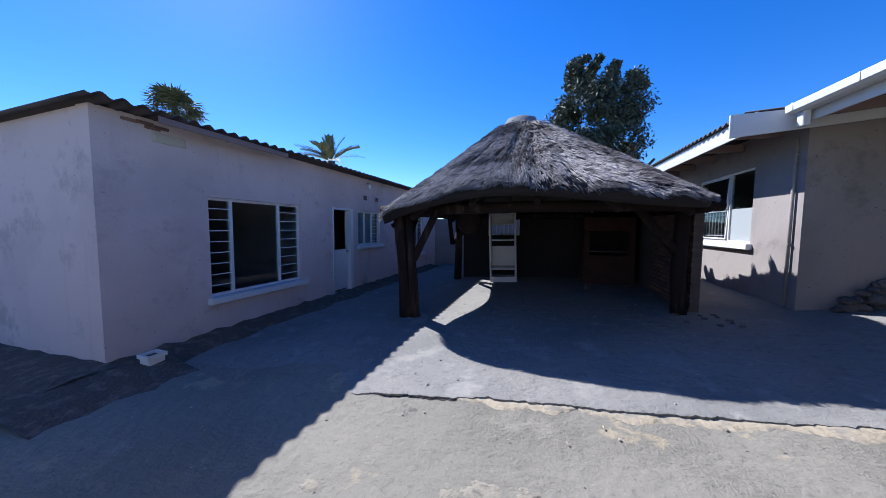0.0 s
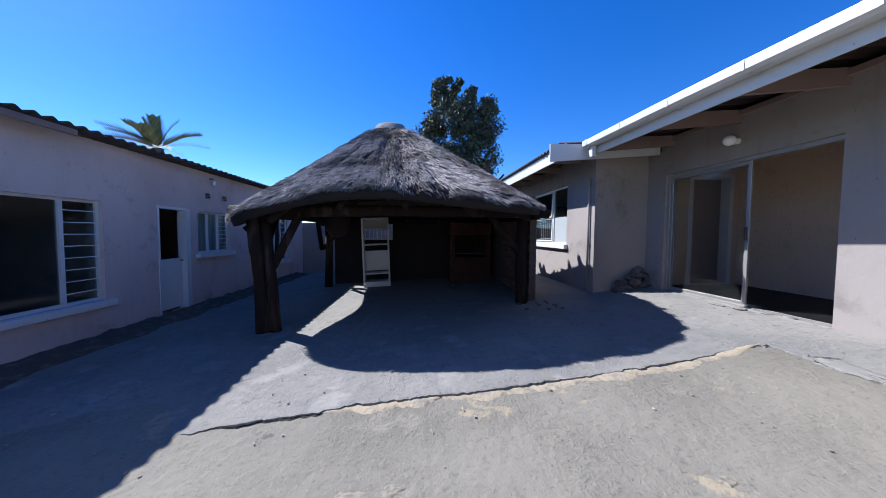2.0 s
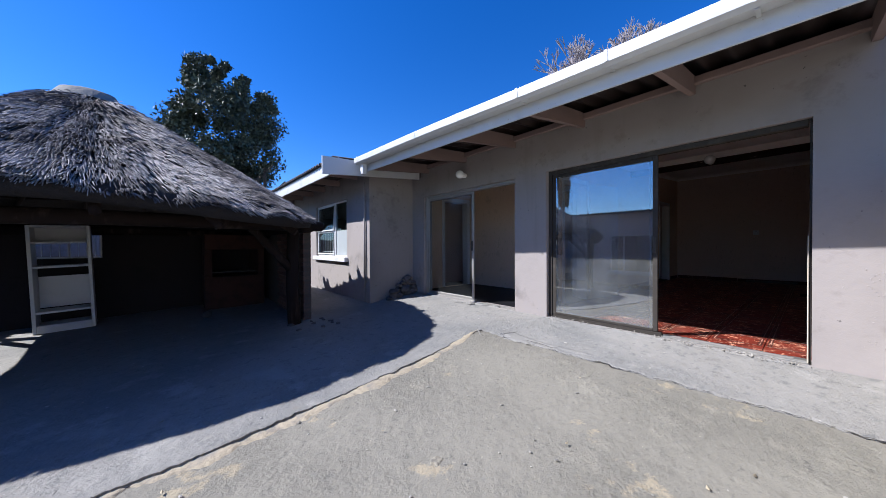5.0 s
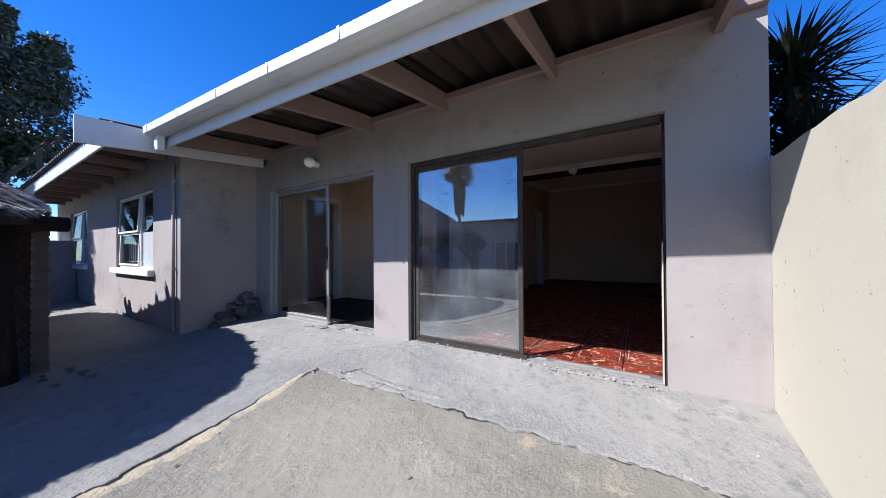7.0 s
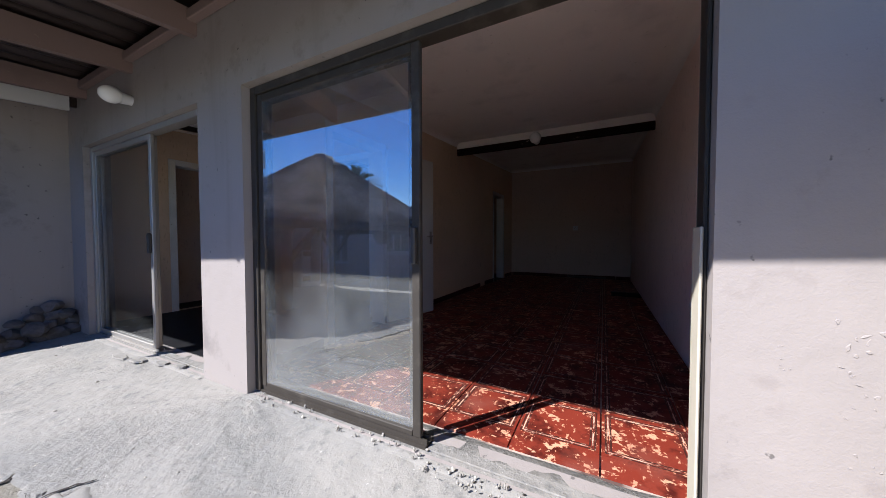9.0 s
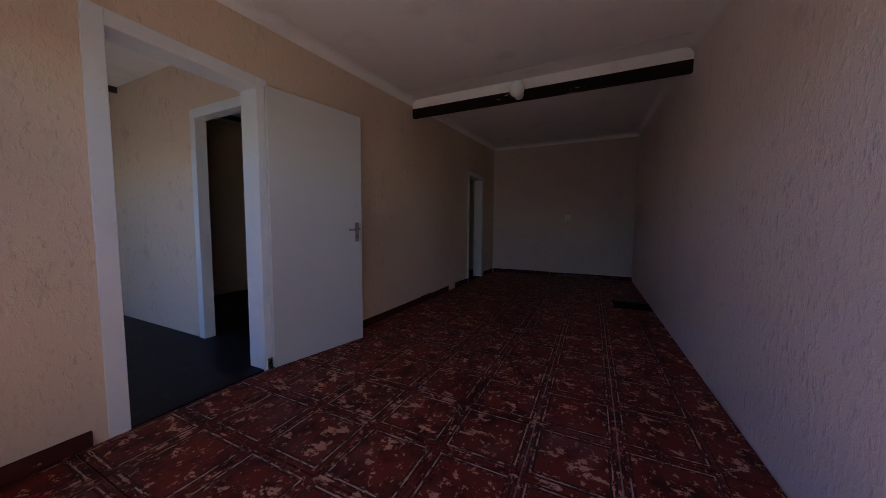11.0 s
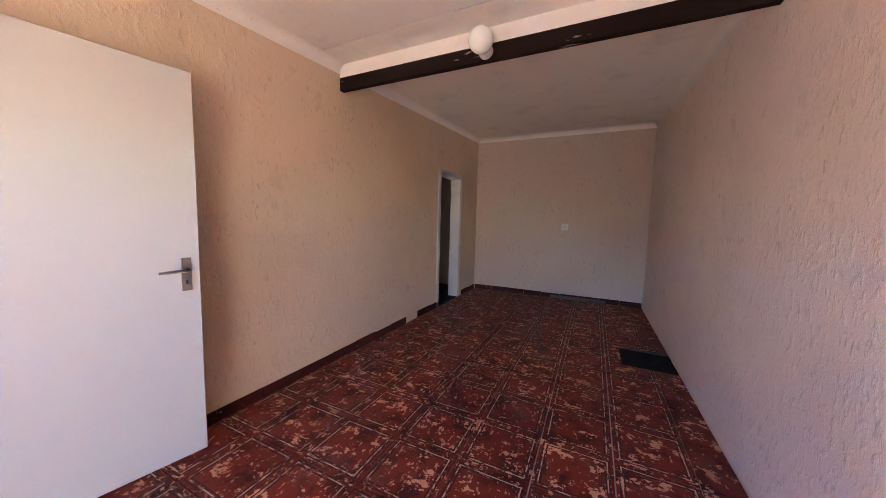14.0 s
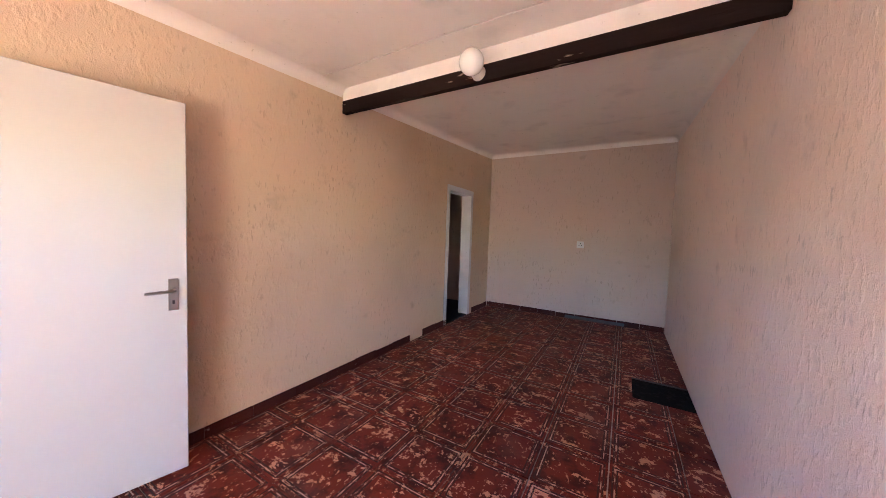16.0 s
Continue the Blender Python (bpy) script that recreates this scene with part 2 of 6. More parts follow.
def sliding_glass(name, gloss, dusty):
    """Tinted pane with a thin film of dust."""
    k = Mat(name, (0.6, 0.62, 0.62), 0.6)
    gl, tr, mx, m2 = k.n.new("ShaderNodeBsdfGlossy"), k.n.new("ShaderNodeBsdfTransparent"), k.n.new("ShaderNodeMixShader"), k.n.new("ShaderNodeMixShader")
    gl.inputs["Roughness"].default_value = 0.0
    tr.inputs["Color"].default_value = (0.86, 0.88, 0.89, 1)
    k.l.new(pane_gloss(k, gloss), mx.inputs[0])
    k.l.new(tr.outputs[0], mx.inputs[1])
    k.l.new(gl.outputs[0], mx.inputs[2])
    dm = k.n.new("ShaderNodeMath")
    dm.operation = "MULTIPLY"
    dm.inputs[1].default_value = dusty
    k.l.new(k.ramp(k.noise(1.8, 6), 0.3, 0.85), dm.inputs[0])
    k.l.new(dm.outputs[0], m2.inputs[0])
    k.l.new(mx.outputs[0], m2.inputs[1])
    k.l.new(k.b.outputs[0], m2.inputs[2])
    k.l.new(m2.outputs[0], k.n["Material Output"].inputs[0])
    return k.m


k = Mat("frosted_film", (0.42, 0.45, 0.46), 0.7)
tr, mx = k.n.new("ShaderNodeBsdfTransparent"), k.n.new("ShaderNodeMixShader")
mx.inputs[0].default_value = 0.55
k.l.new(tr.outputs[0], mx.inputs[1])
k.l.new(k.b.outputs[0], mx.inputs[2])
k.l.new(mx.outputs[0], k.n["Material Output"].inputs[0])
M["frosted"] = k.m
M["glass_door"] = sliding_glass("dusty_tinted_glass", 0.24, 0.13)
M["glass_door_clear"] = sliding_glass("thin_clear_glass", 0.02, 0.025)

k = Mat("patterned_red_tile", (0.175, 0.027, 0.015), 0.5)
k.b.inputs["Specular IOR Level"].default_value = 0.12
k.mix(k.ramp(k.noise(7, 5, 0.6), 0.48, 0.62), (0.062, 0.010, 0.007))
k.mix(k.ramp(k.noise(15, 5, 0.7, stretch=(1, 0.7, 1)), 0.575, 0.60), (0.62, 0.31, 0.19))
k.mix(k.ramp(k.noise(34, 4, 0.6, stretch=(0.6, 1, 1)), 0.61, 0.635), (0.52, 0.24, 0.145))
k.vary(0.12)
k.mix(k.ramp(k.noise(2.0, 5), 0.55, 0.8), (0.2, 0.07, 0.05))
k.bump(k.noise(30, 4), 0.002, 0.5)
M["tile"] = k.m
k = Mat("tile_border_line", (0.05, 0.016, 0.012), 0.5)
k.b.inputs["Specular IOR Level"].default_value = 0.15
k.mix(k.ramp(k.noise(40, 4), 0.57, 0.66), (0.40, 0.21, 0.15))
M["tile_line"] = k.m
k = Mat("tile_border_band", (0.60, 0.40, 0.30), 0.5)
k.b.inputs["Specular IOR Level"].default_value = 0.15
k.mix(k.ramp(k.noise(24, 5), 0.47, 0.58), (0.09, 0.02, 0.014))
M["tile_pale"] = k.m
k = Mat("grout", (0.40, 0.33, 0.28), 0.9)
k.mix(k.ramp(k.noise(6, 4), 0.5, 0.65), (0.10, 0.06, 0.05))
M["grout"] = k.m
k = Mat("black_vinyl", (0.012, 0.012, 0.014), 0.5)
k.b.inputs["Specular IOR Level"].default_value = 0.15
k.mix(k.ramp(k.noise(8, 6), 0.58, 0.75), (0.035, 0.035, 0.04))
M["vinyl"] = k.m
k = Mat("skirting_tile", (0.06, 0.014, 0.011), 0.7)
k.b.inputs["Specular IOR Level"].default_value = 0.12
k.mix(k.ramp(k.noise(25, 4), 0.66, 0.72), (0.35, 0.27, 0.22))
M["skirt"] = k.m
k = Mat("dark_stained_beam", (0.016, 0.008, 0.007), 0.8)
k.b.inputs["Specular IOR Level"].default_value = 0.12
k.mix(k.ramp(k.noise(14, 5, stretch=(1, 0.2, 1)), 0.68, 0.73), (0.4, 0.33, 0.26))
k.bump(k.noise(40, 4, stretch=(1, 0.15, 1)), 0.004, 0.6)
M["beam"] = k.m
k = Mat("green_leaf", (0.085, 0.10, 0.062), 0.6)
k.b.inputs["Specular IOR Level"].default_value = 0.35
k.island(0.6)
M["leaf"] = k.m
k = Mat("palm_leaf", (0.15, 0.165, 0.09), 0.7)
k.b.inputs["Specular IOR Level"].default_value = 0.15
k.island(0.4)
M["palm"] = k.m
k = Mat("dead_frond", (0.13, 0.10, 0.07), 0.95)
k.island(0.4)
M["dead_frond"] = k.m
k = Mat("yucca_leaf", (0.014, 0.018, 0.011), 0.9)
k.b.inputs["Specular IOR Level"].default_value = 0.08
k.island(0.5)
M["yucca"] = k.m
k = Mat("bark", (0.13, 0.10, 0.075), 0.9)
k.bump(k.noise(20, 5, stretch=(1, 1, 0.3)), 0.02, 0.9)
M["bark"] = k.m
M["bare"] = Mat("bare_twig", (0.31, 0.27, 0.27), 0.9).m
k = Mat("rubble_stone", (0.10, 0.088, 0.085), 0.9)
k.vary(0.3)
k.mix(k.ramp(k.noise(14, 5), 0.5, 0.7), (0.07, 0.06, 0.058))
k.bump(k.noise(40, 4), 0.006, 0.8)
M["stone"] = k.m
k = Mat("pale_grit", (0.27, 0.25, 0.22), 0.95)
k.island(0.4)
M["pale_grit"] = k.m
k = Mat("opal_globe", (0.82, 0.82, 0.80), 0.2)
M["globe"] = k.m


# ---- mesh helpers ----
def mesh(name, bm, material=None, smooth=False):
    me = bpy.data.meshes.new(name)
    bm.normal_update()
    bm.to_mesh(me)
    bm.free()
    if material is not None:
        me.materials.append(M[material] if isinstance(material, str) else material)
    if smooth:
        for p in me.polygons:
            p.use_smooth = True
    return me


def part(name, bm, material, parent, label="", smooth=False):
    ob = new(name, mesh(name, bm, material, smooth))
    ob.parent = parent
    if label:
        ob["label"] = label
    return ob


def thing(name, label, category, at=(0, 0, 0), group=""):
    ob = new(name)
    ob.location = at
    return tagged(ob, label, category, group)


def solid(name, bm, material, label, category, group="", smooth=False, kind="", at=None):
    ob = new(name, mesh(name, bm, material, smooth))
    if at:
        ob.location = at
    return tagged(ob, label, category, group, kind)


def add_box(bm, lo, hi, bevel=0.0, m=None):
    vs = [bm.verts.new((x, y, z)) for x in (lo[0], hi[0]) for y in (lo[1], hi[1]) for z in (lo[2], hi[2])]
    fs = [(0, 1, 3, 2), (4, 6, 7, 5), (0, 4, 5, 1), (2, 3, 7, 6), (0, 2, 6, 4), (1, 5, 7, 3)]
    faces = [bm.faces.new([vs[i] for i in f]) for f in fs]
    if bevel > 0:
        edges = list({e for f in faces for e in f.edges})
        out = bmesh.ops.bevel(bm, geom=edges, offset=bevel, segments=1, affect="EDGES")
        vs = list({v for f in out["faces"] for v in f.verts} | {v for v in vs if v.is_valid})
    if m is not None:
        bmesh.ops.transform(bm, matrix=m, verts=[v for v in vs if v.is_valid])
    return vs


def box(lo, hi, bevel=0.0, m=None):
    bm = bmesh.new()
    add_box(bm, lo, hi, bevel, m)
    return bm


def add_tube(bm, pts, radii, sides=8, cap=True):
    """A tapered tube along points."""
    rings = []
    pts = [Vector(p) for p in pts]
    if not hasattr(radii, "__len__"):
        radii = [radii] * len(pts)
    for i, p in enumerate(pts):
        d = (pts[min(i + 1, len(pts) - 1)] - pts[max(i - 1, 0)]).normalized()
        a = d.cross(Vector((0.13, 0.31, 0.94)))
        if a.length < 0.05:
            a = d.cross(Vector((1, 0, 0)))
        a.normalize()
        b = d.cross(a)
        rings.append([bm.verts.new(p + radii[i] * (math.cos(2 * math.pi * s / sides) * a + math.sin(2 * math.pi * s / sides) * b)) for s in range(sides)])
    for r0, r1 in zip(rings, rings[1:]):
        for s in range(sides):
            bm.faces.new((r0[s], r0[(s + 1) % sides], r1[(s + 1) % sides], r1[s]))
    if cap:
        bm.faces.new(rings[0][::-1])
        bm.faces.new(rings[-1])


def tube(pts, radii, sides=8):
    bm = bmesh.new()
    add_tube(bm, pts, radii, sides)
    return bm


def wall(name, axis, lo, hi, a0, a1, z0, z1, holes, material, label, parent=None, top=None):
    """A wall between lo and hi on its axis ('x' or 'y'), a0..a1 along the other, z0..z1 up, with holes (a, a, z, z) right through."""
    us = sorted({a0, a1, *[h for q in holes for h in q[:2]]})
    ws = sorted({z0, z1, *[h for q in holes for h in q[2:]]})

    def fill(i, j):
        if not (0 <= i < len(us) - 1 and 0 <= j < len(ws) - 1):
            return False
        u, w = (us[i] + us[i + 1]) / 2, (ws[j] + ws[j + 1]) / 2
        return not any(q[0] < u < q[1] and q[2] < w < q[3] for q in holes)

    bm = bmesh.new()
    cache = {}

    def v(i, j, s):
        if (i, j, s) not in cache:
            t, u, w = (lo, hi)[s], us[i], ws[j]
            if top and j == len(ws) - 1:
                w = top(t if axis == "x" else u)
            cache[i, j, s] = bm.verts.new((t, u, w) if axis == "x" else (u, t, w))
        return cache[i, j, s]

    for i in range(len(us) - 1):
        for j in range(len(ws) - 1):
            if not fill(i, j):
                continue
            bm.faces.new((v(i, j, 0), v(i, j + 1, 0), v(i + 1, j + 1, 0), v(i + 1, j, 0)))
            bm.faces.new((v(i, j, 1), v(i + 1, j, 1), v(i + 1, j + 1, 1), v(i, j + 1, 1)))
            for di, dj, p, q in ((-1, 0, (i, j), (i, j + 1)), (1, 0, (i + 1, j), (i + 1, j + 1)), (0, -1, (i, j), (i + 1, j)), (0, 1, (i, j + 1), (i + 1, j + 1))):
                if not fill(i + di, j + dj):
                    bm.faces.new((v(*p, 0), v(*q, 0), v(*q, 1), v(*p, 1)))
    bmesh.ops.recalc_face_normals(bm, faces=bm.faces)
    if parent is not None:
        return part(name, bm, material, parent, label)
    return solid(name, bm, material, label, "wall", kind="structure")


def sheet(x0, x1, y0, y1, z_of, pitch=0.15, amp=0.022, thick=0.008, along="x", n_long=6):
    """A corrugated sheet whose ribs run along the given axis."""
    bm = bmesh.new()
    a0, a1, b0, b1 = (x0, x1, y0, y1) if along == "x" else (y0, y1, x0, x1)
    n = int((b1 - b0) / pitch * 8)
    grid = []
    for s in (1, -1):
        g = []
        for i in range(n_long + 1):
            row = []
            for j in range(n + 1):
                a, b = a0 + (a1 - a0) * i / n_long, b0 + (b1 - b0) * j / n
                x, y = (a, b) if along == "x" else (b, a)
                row.append(bm.verts.new((x, y, z_of(x, y) + amp * math.sin(2 * math.pi * b / pitch) + s * thick / 2)))
            g.append(row)
        grid.append(g)
    up, dn = grid
    for i in range(n_long):
        for j in range(n):
            bm.faces.new((up[i][j], up[i + 1][j], up[i + 1][j + 1], up[i][j + 1]))
            bm.faces.new((dn[i][j], dn[i][j + 1], dn[i + 1][j + 1], dn[i + 1][j]))
    for i in (0, n_long):
        for j in range(n):
            bm.faces.new((up[i][j], up[i][j + 1], dn[i][j + 1], dn[i][j]))
    for j in (0, n):
        for i in range(n_long):
            bm.faces.new((up[i][j], dn[i][j], dn[i + 1][j], up[i + 1][j]))
    bmesh.ops.recalc_face_normals(bm, faces=bm.faces)
    return bm


def lerp_table(tab, x):
    if x <= tab[0][0]:
        return tab[0][1]
    for (xa, za), (xb, zb) in zip(tab, tab[1:]):
        if x <= xb:
            return za + (zb - za) * (x - xa) / (xb - xa)
    return tab[-1][1]


FALL = [(-9.5, -0.60), (-8.3, -0.56), (-6.5, -0.47), (-4.5, -0.37), (-3.0, -0.30), (-1.8, -0.24), (-0.9, -0.15), (0.0, -0.03)]


def fall(x, y):
    """The courtyard's fall from the house to the outbuilding."""
    return lerp_table(FALL, x)


def crack_y(x):
    return lerp_table([(-8.3, -0.55), (-5.5, -0.12), (-4.6, 0.02), (-3.3, 0.12), (-1.7, 0.33), (-0.83, 0.42)], x)


# ---- ground ----
def ground_z(x, y):
    z = fall(x, y) - 0.022
    if x > -1.6 and y < 0.7:
        z += 0.017 * min(1.0, (x + 1.6) / 0.5) * min(1.0, max(0.0, (-0.75 - x) / 0.1))
    if x > 0.15:
        z = -0.2
    if -9.5 <= x <= 0.5 and -6 <= y <= 12:
        z += 0.012 * noise.noise((x * 1.3, y * 1.3, 0)) + 0.005 * noise.noise((x * 5, y * 5, 3))
    return z


def ground():
    bm = bmesh.new()
    xs = [-600, -120, -40, -20, -14, -11] + [-9.5 + 0.1 * i for i in range(101)] + [5, 12, 40, 120, 600]
    ys = [-600, -120, -40, -16, -9] + [-6 + 0.1 * i for i in range(181)] + [16, 30, 60, 150, 600]
    vs = []
    for x in xs:
        row = []
        for y in ys:
            z = ground_z(x, y)
            row.append(bm.verts.new((x, y, z)))
        vs.append(row)
    for i in range(len(xs) - 1):
        for j in range(len(ys) - 1):
            bm.faces.new((vs[i][j], vs[i + 1][j], vs[i + 1][j + 1], vs[i][j + 1]))
    return solid("ground", bm, "asphalt", "weathered light grey asphalt yard with worn patches", "ground", kind="structure", smooth=True)


ground()


def ragged_line(u, seed):
    return 0.045 * noise.noise((u * 2.1, seed, 0)) + 0.032 * noise.noise((u * 8, seed, 3)) + 0.016 * noise.noise((u * 23, seed, 7)) + 0.010 * noise.noise((u * 61, seed, 9))


def slab_z(x, y):
    """Top of the concrete slab; its far end dips under the yard surface."""
    sunk = 0.045 * min(1.0, max(0.0, (-5.35 - x) / 0.7)) * min(1.0, max(0.0, 1.0 - (y - crack_y(x)) / 0.9))
    return fall(x, y) - sunk + 0.008 * noise.noise((x * 1.1, y * 1.1, 7)) + 0.004 * noise.noise((x * 6, y * 6, 2))


def slab():
    """The concrete slab round the lapa and its apron before the house, proud of the yard, with a ragged edge."""
    bm = bmesh.new()

    offs = [0, 0.02, 0.06, 0.12, 0.2] + [0.3 + 0.15 * i for i in range(65)]
    rows = []
    for i in range(640):
        x = -8.28 + 8.278 * i / 639
        e = crack_y(x) + ragged_line(x, 1) if x < -0.83 else 0.42
        row = [bm.verts.new((x, e + 0.01, slab_z(x, e) - 0.10))] if x < -0.86 else []
        row += [bm.verts.new((x, e + o, slab_z(x, e + o) - (0.002 if o == 0 and x < -0.83 else 0))) for o in offs]
        rows.append(row)
    for r0, r1 in zip(rows, rows[1:]):
        m = min(len(r0), len(r1))
        for p, q, p2, q2 in zip(r0[-m:], r0[-m + 1:], r1[-m:], r1[-m + 1:]):
            bm.faces.new((p, p2, q2, q))
    rows = []
    for i in range(320):
        y = -2.78 + 3.2 * i / 319
        fade = min(1.0, (0.42 - y) / 0.2)
        e = -0.83 + ragged_line(y, 4) * fade
        row = [bm.verts.new((e + 0.01, y, slab_z(e, y) - 0.09))]
        row += [bm.verts.new((e + (-0.002 - e) * o, y, slab_z(e + (0 - e) * o, y) - (0.008 if o == 0 else 0))) for o in (0, 0.03, 0.1, 0.25, 0.4, 0.55, 0.7, 0.85, 1.0)]
        rows.append(row)
    for r0, r1 in zip(rows, rows[1:]):
        for j in range(len(r0) - 1):
            bm.faces.new((r0[j], r0[j + 1], r1[j + 1], r1[j]))
    return solid("pavement", bm, "concrete", "grey worn concrete slab with a cracked ragged edge", "pavement", kind="structure")


slab()


def sand_strip():
    bm = bmesh.new()
    rows = []
    for i in range(300):
        x = -5.0 + 4.2 * i / 299
        w = 0.125 + 0.11 * noise.noise((x * 1.9, 4, 0)) + 0.06 * noise.noise((x * 6, 9, 0)) + 0.03 * noise.noise((x * 22, 2, 0))
        w = max(0.003, w * min(1, (x + 5.0) * 2, (-0.8 - x) * 2 + 0.02))
        y = crack_y(x) + 0.03
        rows.append([bm.verts.new((x, y - a * w, ground_z(x, y - a * w) + h + (0.010 * max(0.0, noise.noise((x * 1.9, 8, 0)) + 0.15) if a < 0.5 else 0) + 0.003 * noise.noise((x * 9, a * 3, 2)))) for a, h in ((-0.4, 0.005), (0.3, 0.008), (0.8, 0.006), (1.0, -0.006))])
    for r0, r1 in zip(rows, rows[1:]):
        for j in range(3):
            bm.faces.new((r0[j + 1], r1[j + 1], r1[j], r0[j]))
    solid("sand", bm, "sand", "yellow sand washed out along the slab crack", "sand", kind="stuff", smooth=True)


def worn_patch(cx, cy, r, seed):
    """A shallow broken-out place in the yard surface, filled with tan grit."""
    bm = bmesh.new()
    rings = []
    for f, h in ((0.0, 0.003), (0.5, 0.004), (0.8, 0.003), (1.0, -0.004)):
        ring = []
        for i in range(40):
            a = 2 * math.pi * i / 40
            q = r * f * (1 + 0.6 * noise.noise((math.cos(a) * 1.4, math.sin(a) * 1.4, seed)) + 0.25 * noise.noise((math.cos(a) * 5, math.sin(a) * 5, seed)))
            x, y = cx + math.cos(a) * q * 1.25, cy + math.sin(a) * q * 0.8
            ring.append(bm.verts.new((x, y, ground_z(x, y) + h + 0.003 * noise.noise((x * 30, y * 30, 1)))))
        rings.append(ring)
    for r0, r1 in zip(rings, rings[1:]):
        for i in range(40):
            j = (i + 1) % 40
            bm.faces.new((r0[i], r1[i], r1[j], r0[j]))
    bmesh.ops.remove_doubles(bm, verts=rings[0], dist=0.02)
    bmesh.ops.recalc_face_normals(bm, faces=bm.faces)
    solid("sand_patch", bm, "sand_patch", "tan gritty patch where the yard surface broke out", "sand", kind="stuff", smooth=True)


for cx, cy, r, seed in ((-4.42, -0.80, 0.09, 1), (-4.22, -0.76, 0.05, 2), (-4.58, -0.86, 0.05, 3), (-3.4, -1.45, 0.05, 4), (-5.3, -1.0, 0.05, 5), (-2.6, -0.9, 0.04, 6)):
    worn_patch(cx, cy, r, seed)
sand_strip()


def crack_ribbon(points, width, seed):
    """Earth and shade in an open joint as a thin uneven dark ribbon that closes up here and there."""
    bm = bmesh.new()
    rows = []
    for i, (x, y, z) in enumerate(points):
        d = Vector(points[min(i + 1, len(points) - 1)]) - Vector(points[max(i - 1, 0)])
        n = Vector((-d.y, d.x, 0)).normalized()
        u = i * 0.012
        w = width * max(0.0, 0.35 + 1.1 * noise.noise((u * 2.3, seed, 0)) + 0.9 * noise.noise((u * 17, seed, 4)))
        rows.append((w, [bm.verts.new((x + n.x * a * w, y + n.y * a * w, z - abs(a) * 0.0015)) for a in (-1, 0, 1)]))
    for (w0, r0), (w1, r1) in zip(rows, rows[1:]):
        if max(w0, w1) > 0.0006:
            for j in range(2):
                bm.faces.new((r0[j], r1[j], r1[j + 1], r0[j + 1]))
    bmesh.ops.recalc_face_normals(bm, faces=bm.faces)
    solid("crack_soil", bm, "crack", "dark line for the earth and shade in a paving crack", "soil", kind="stuff")


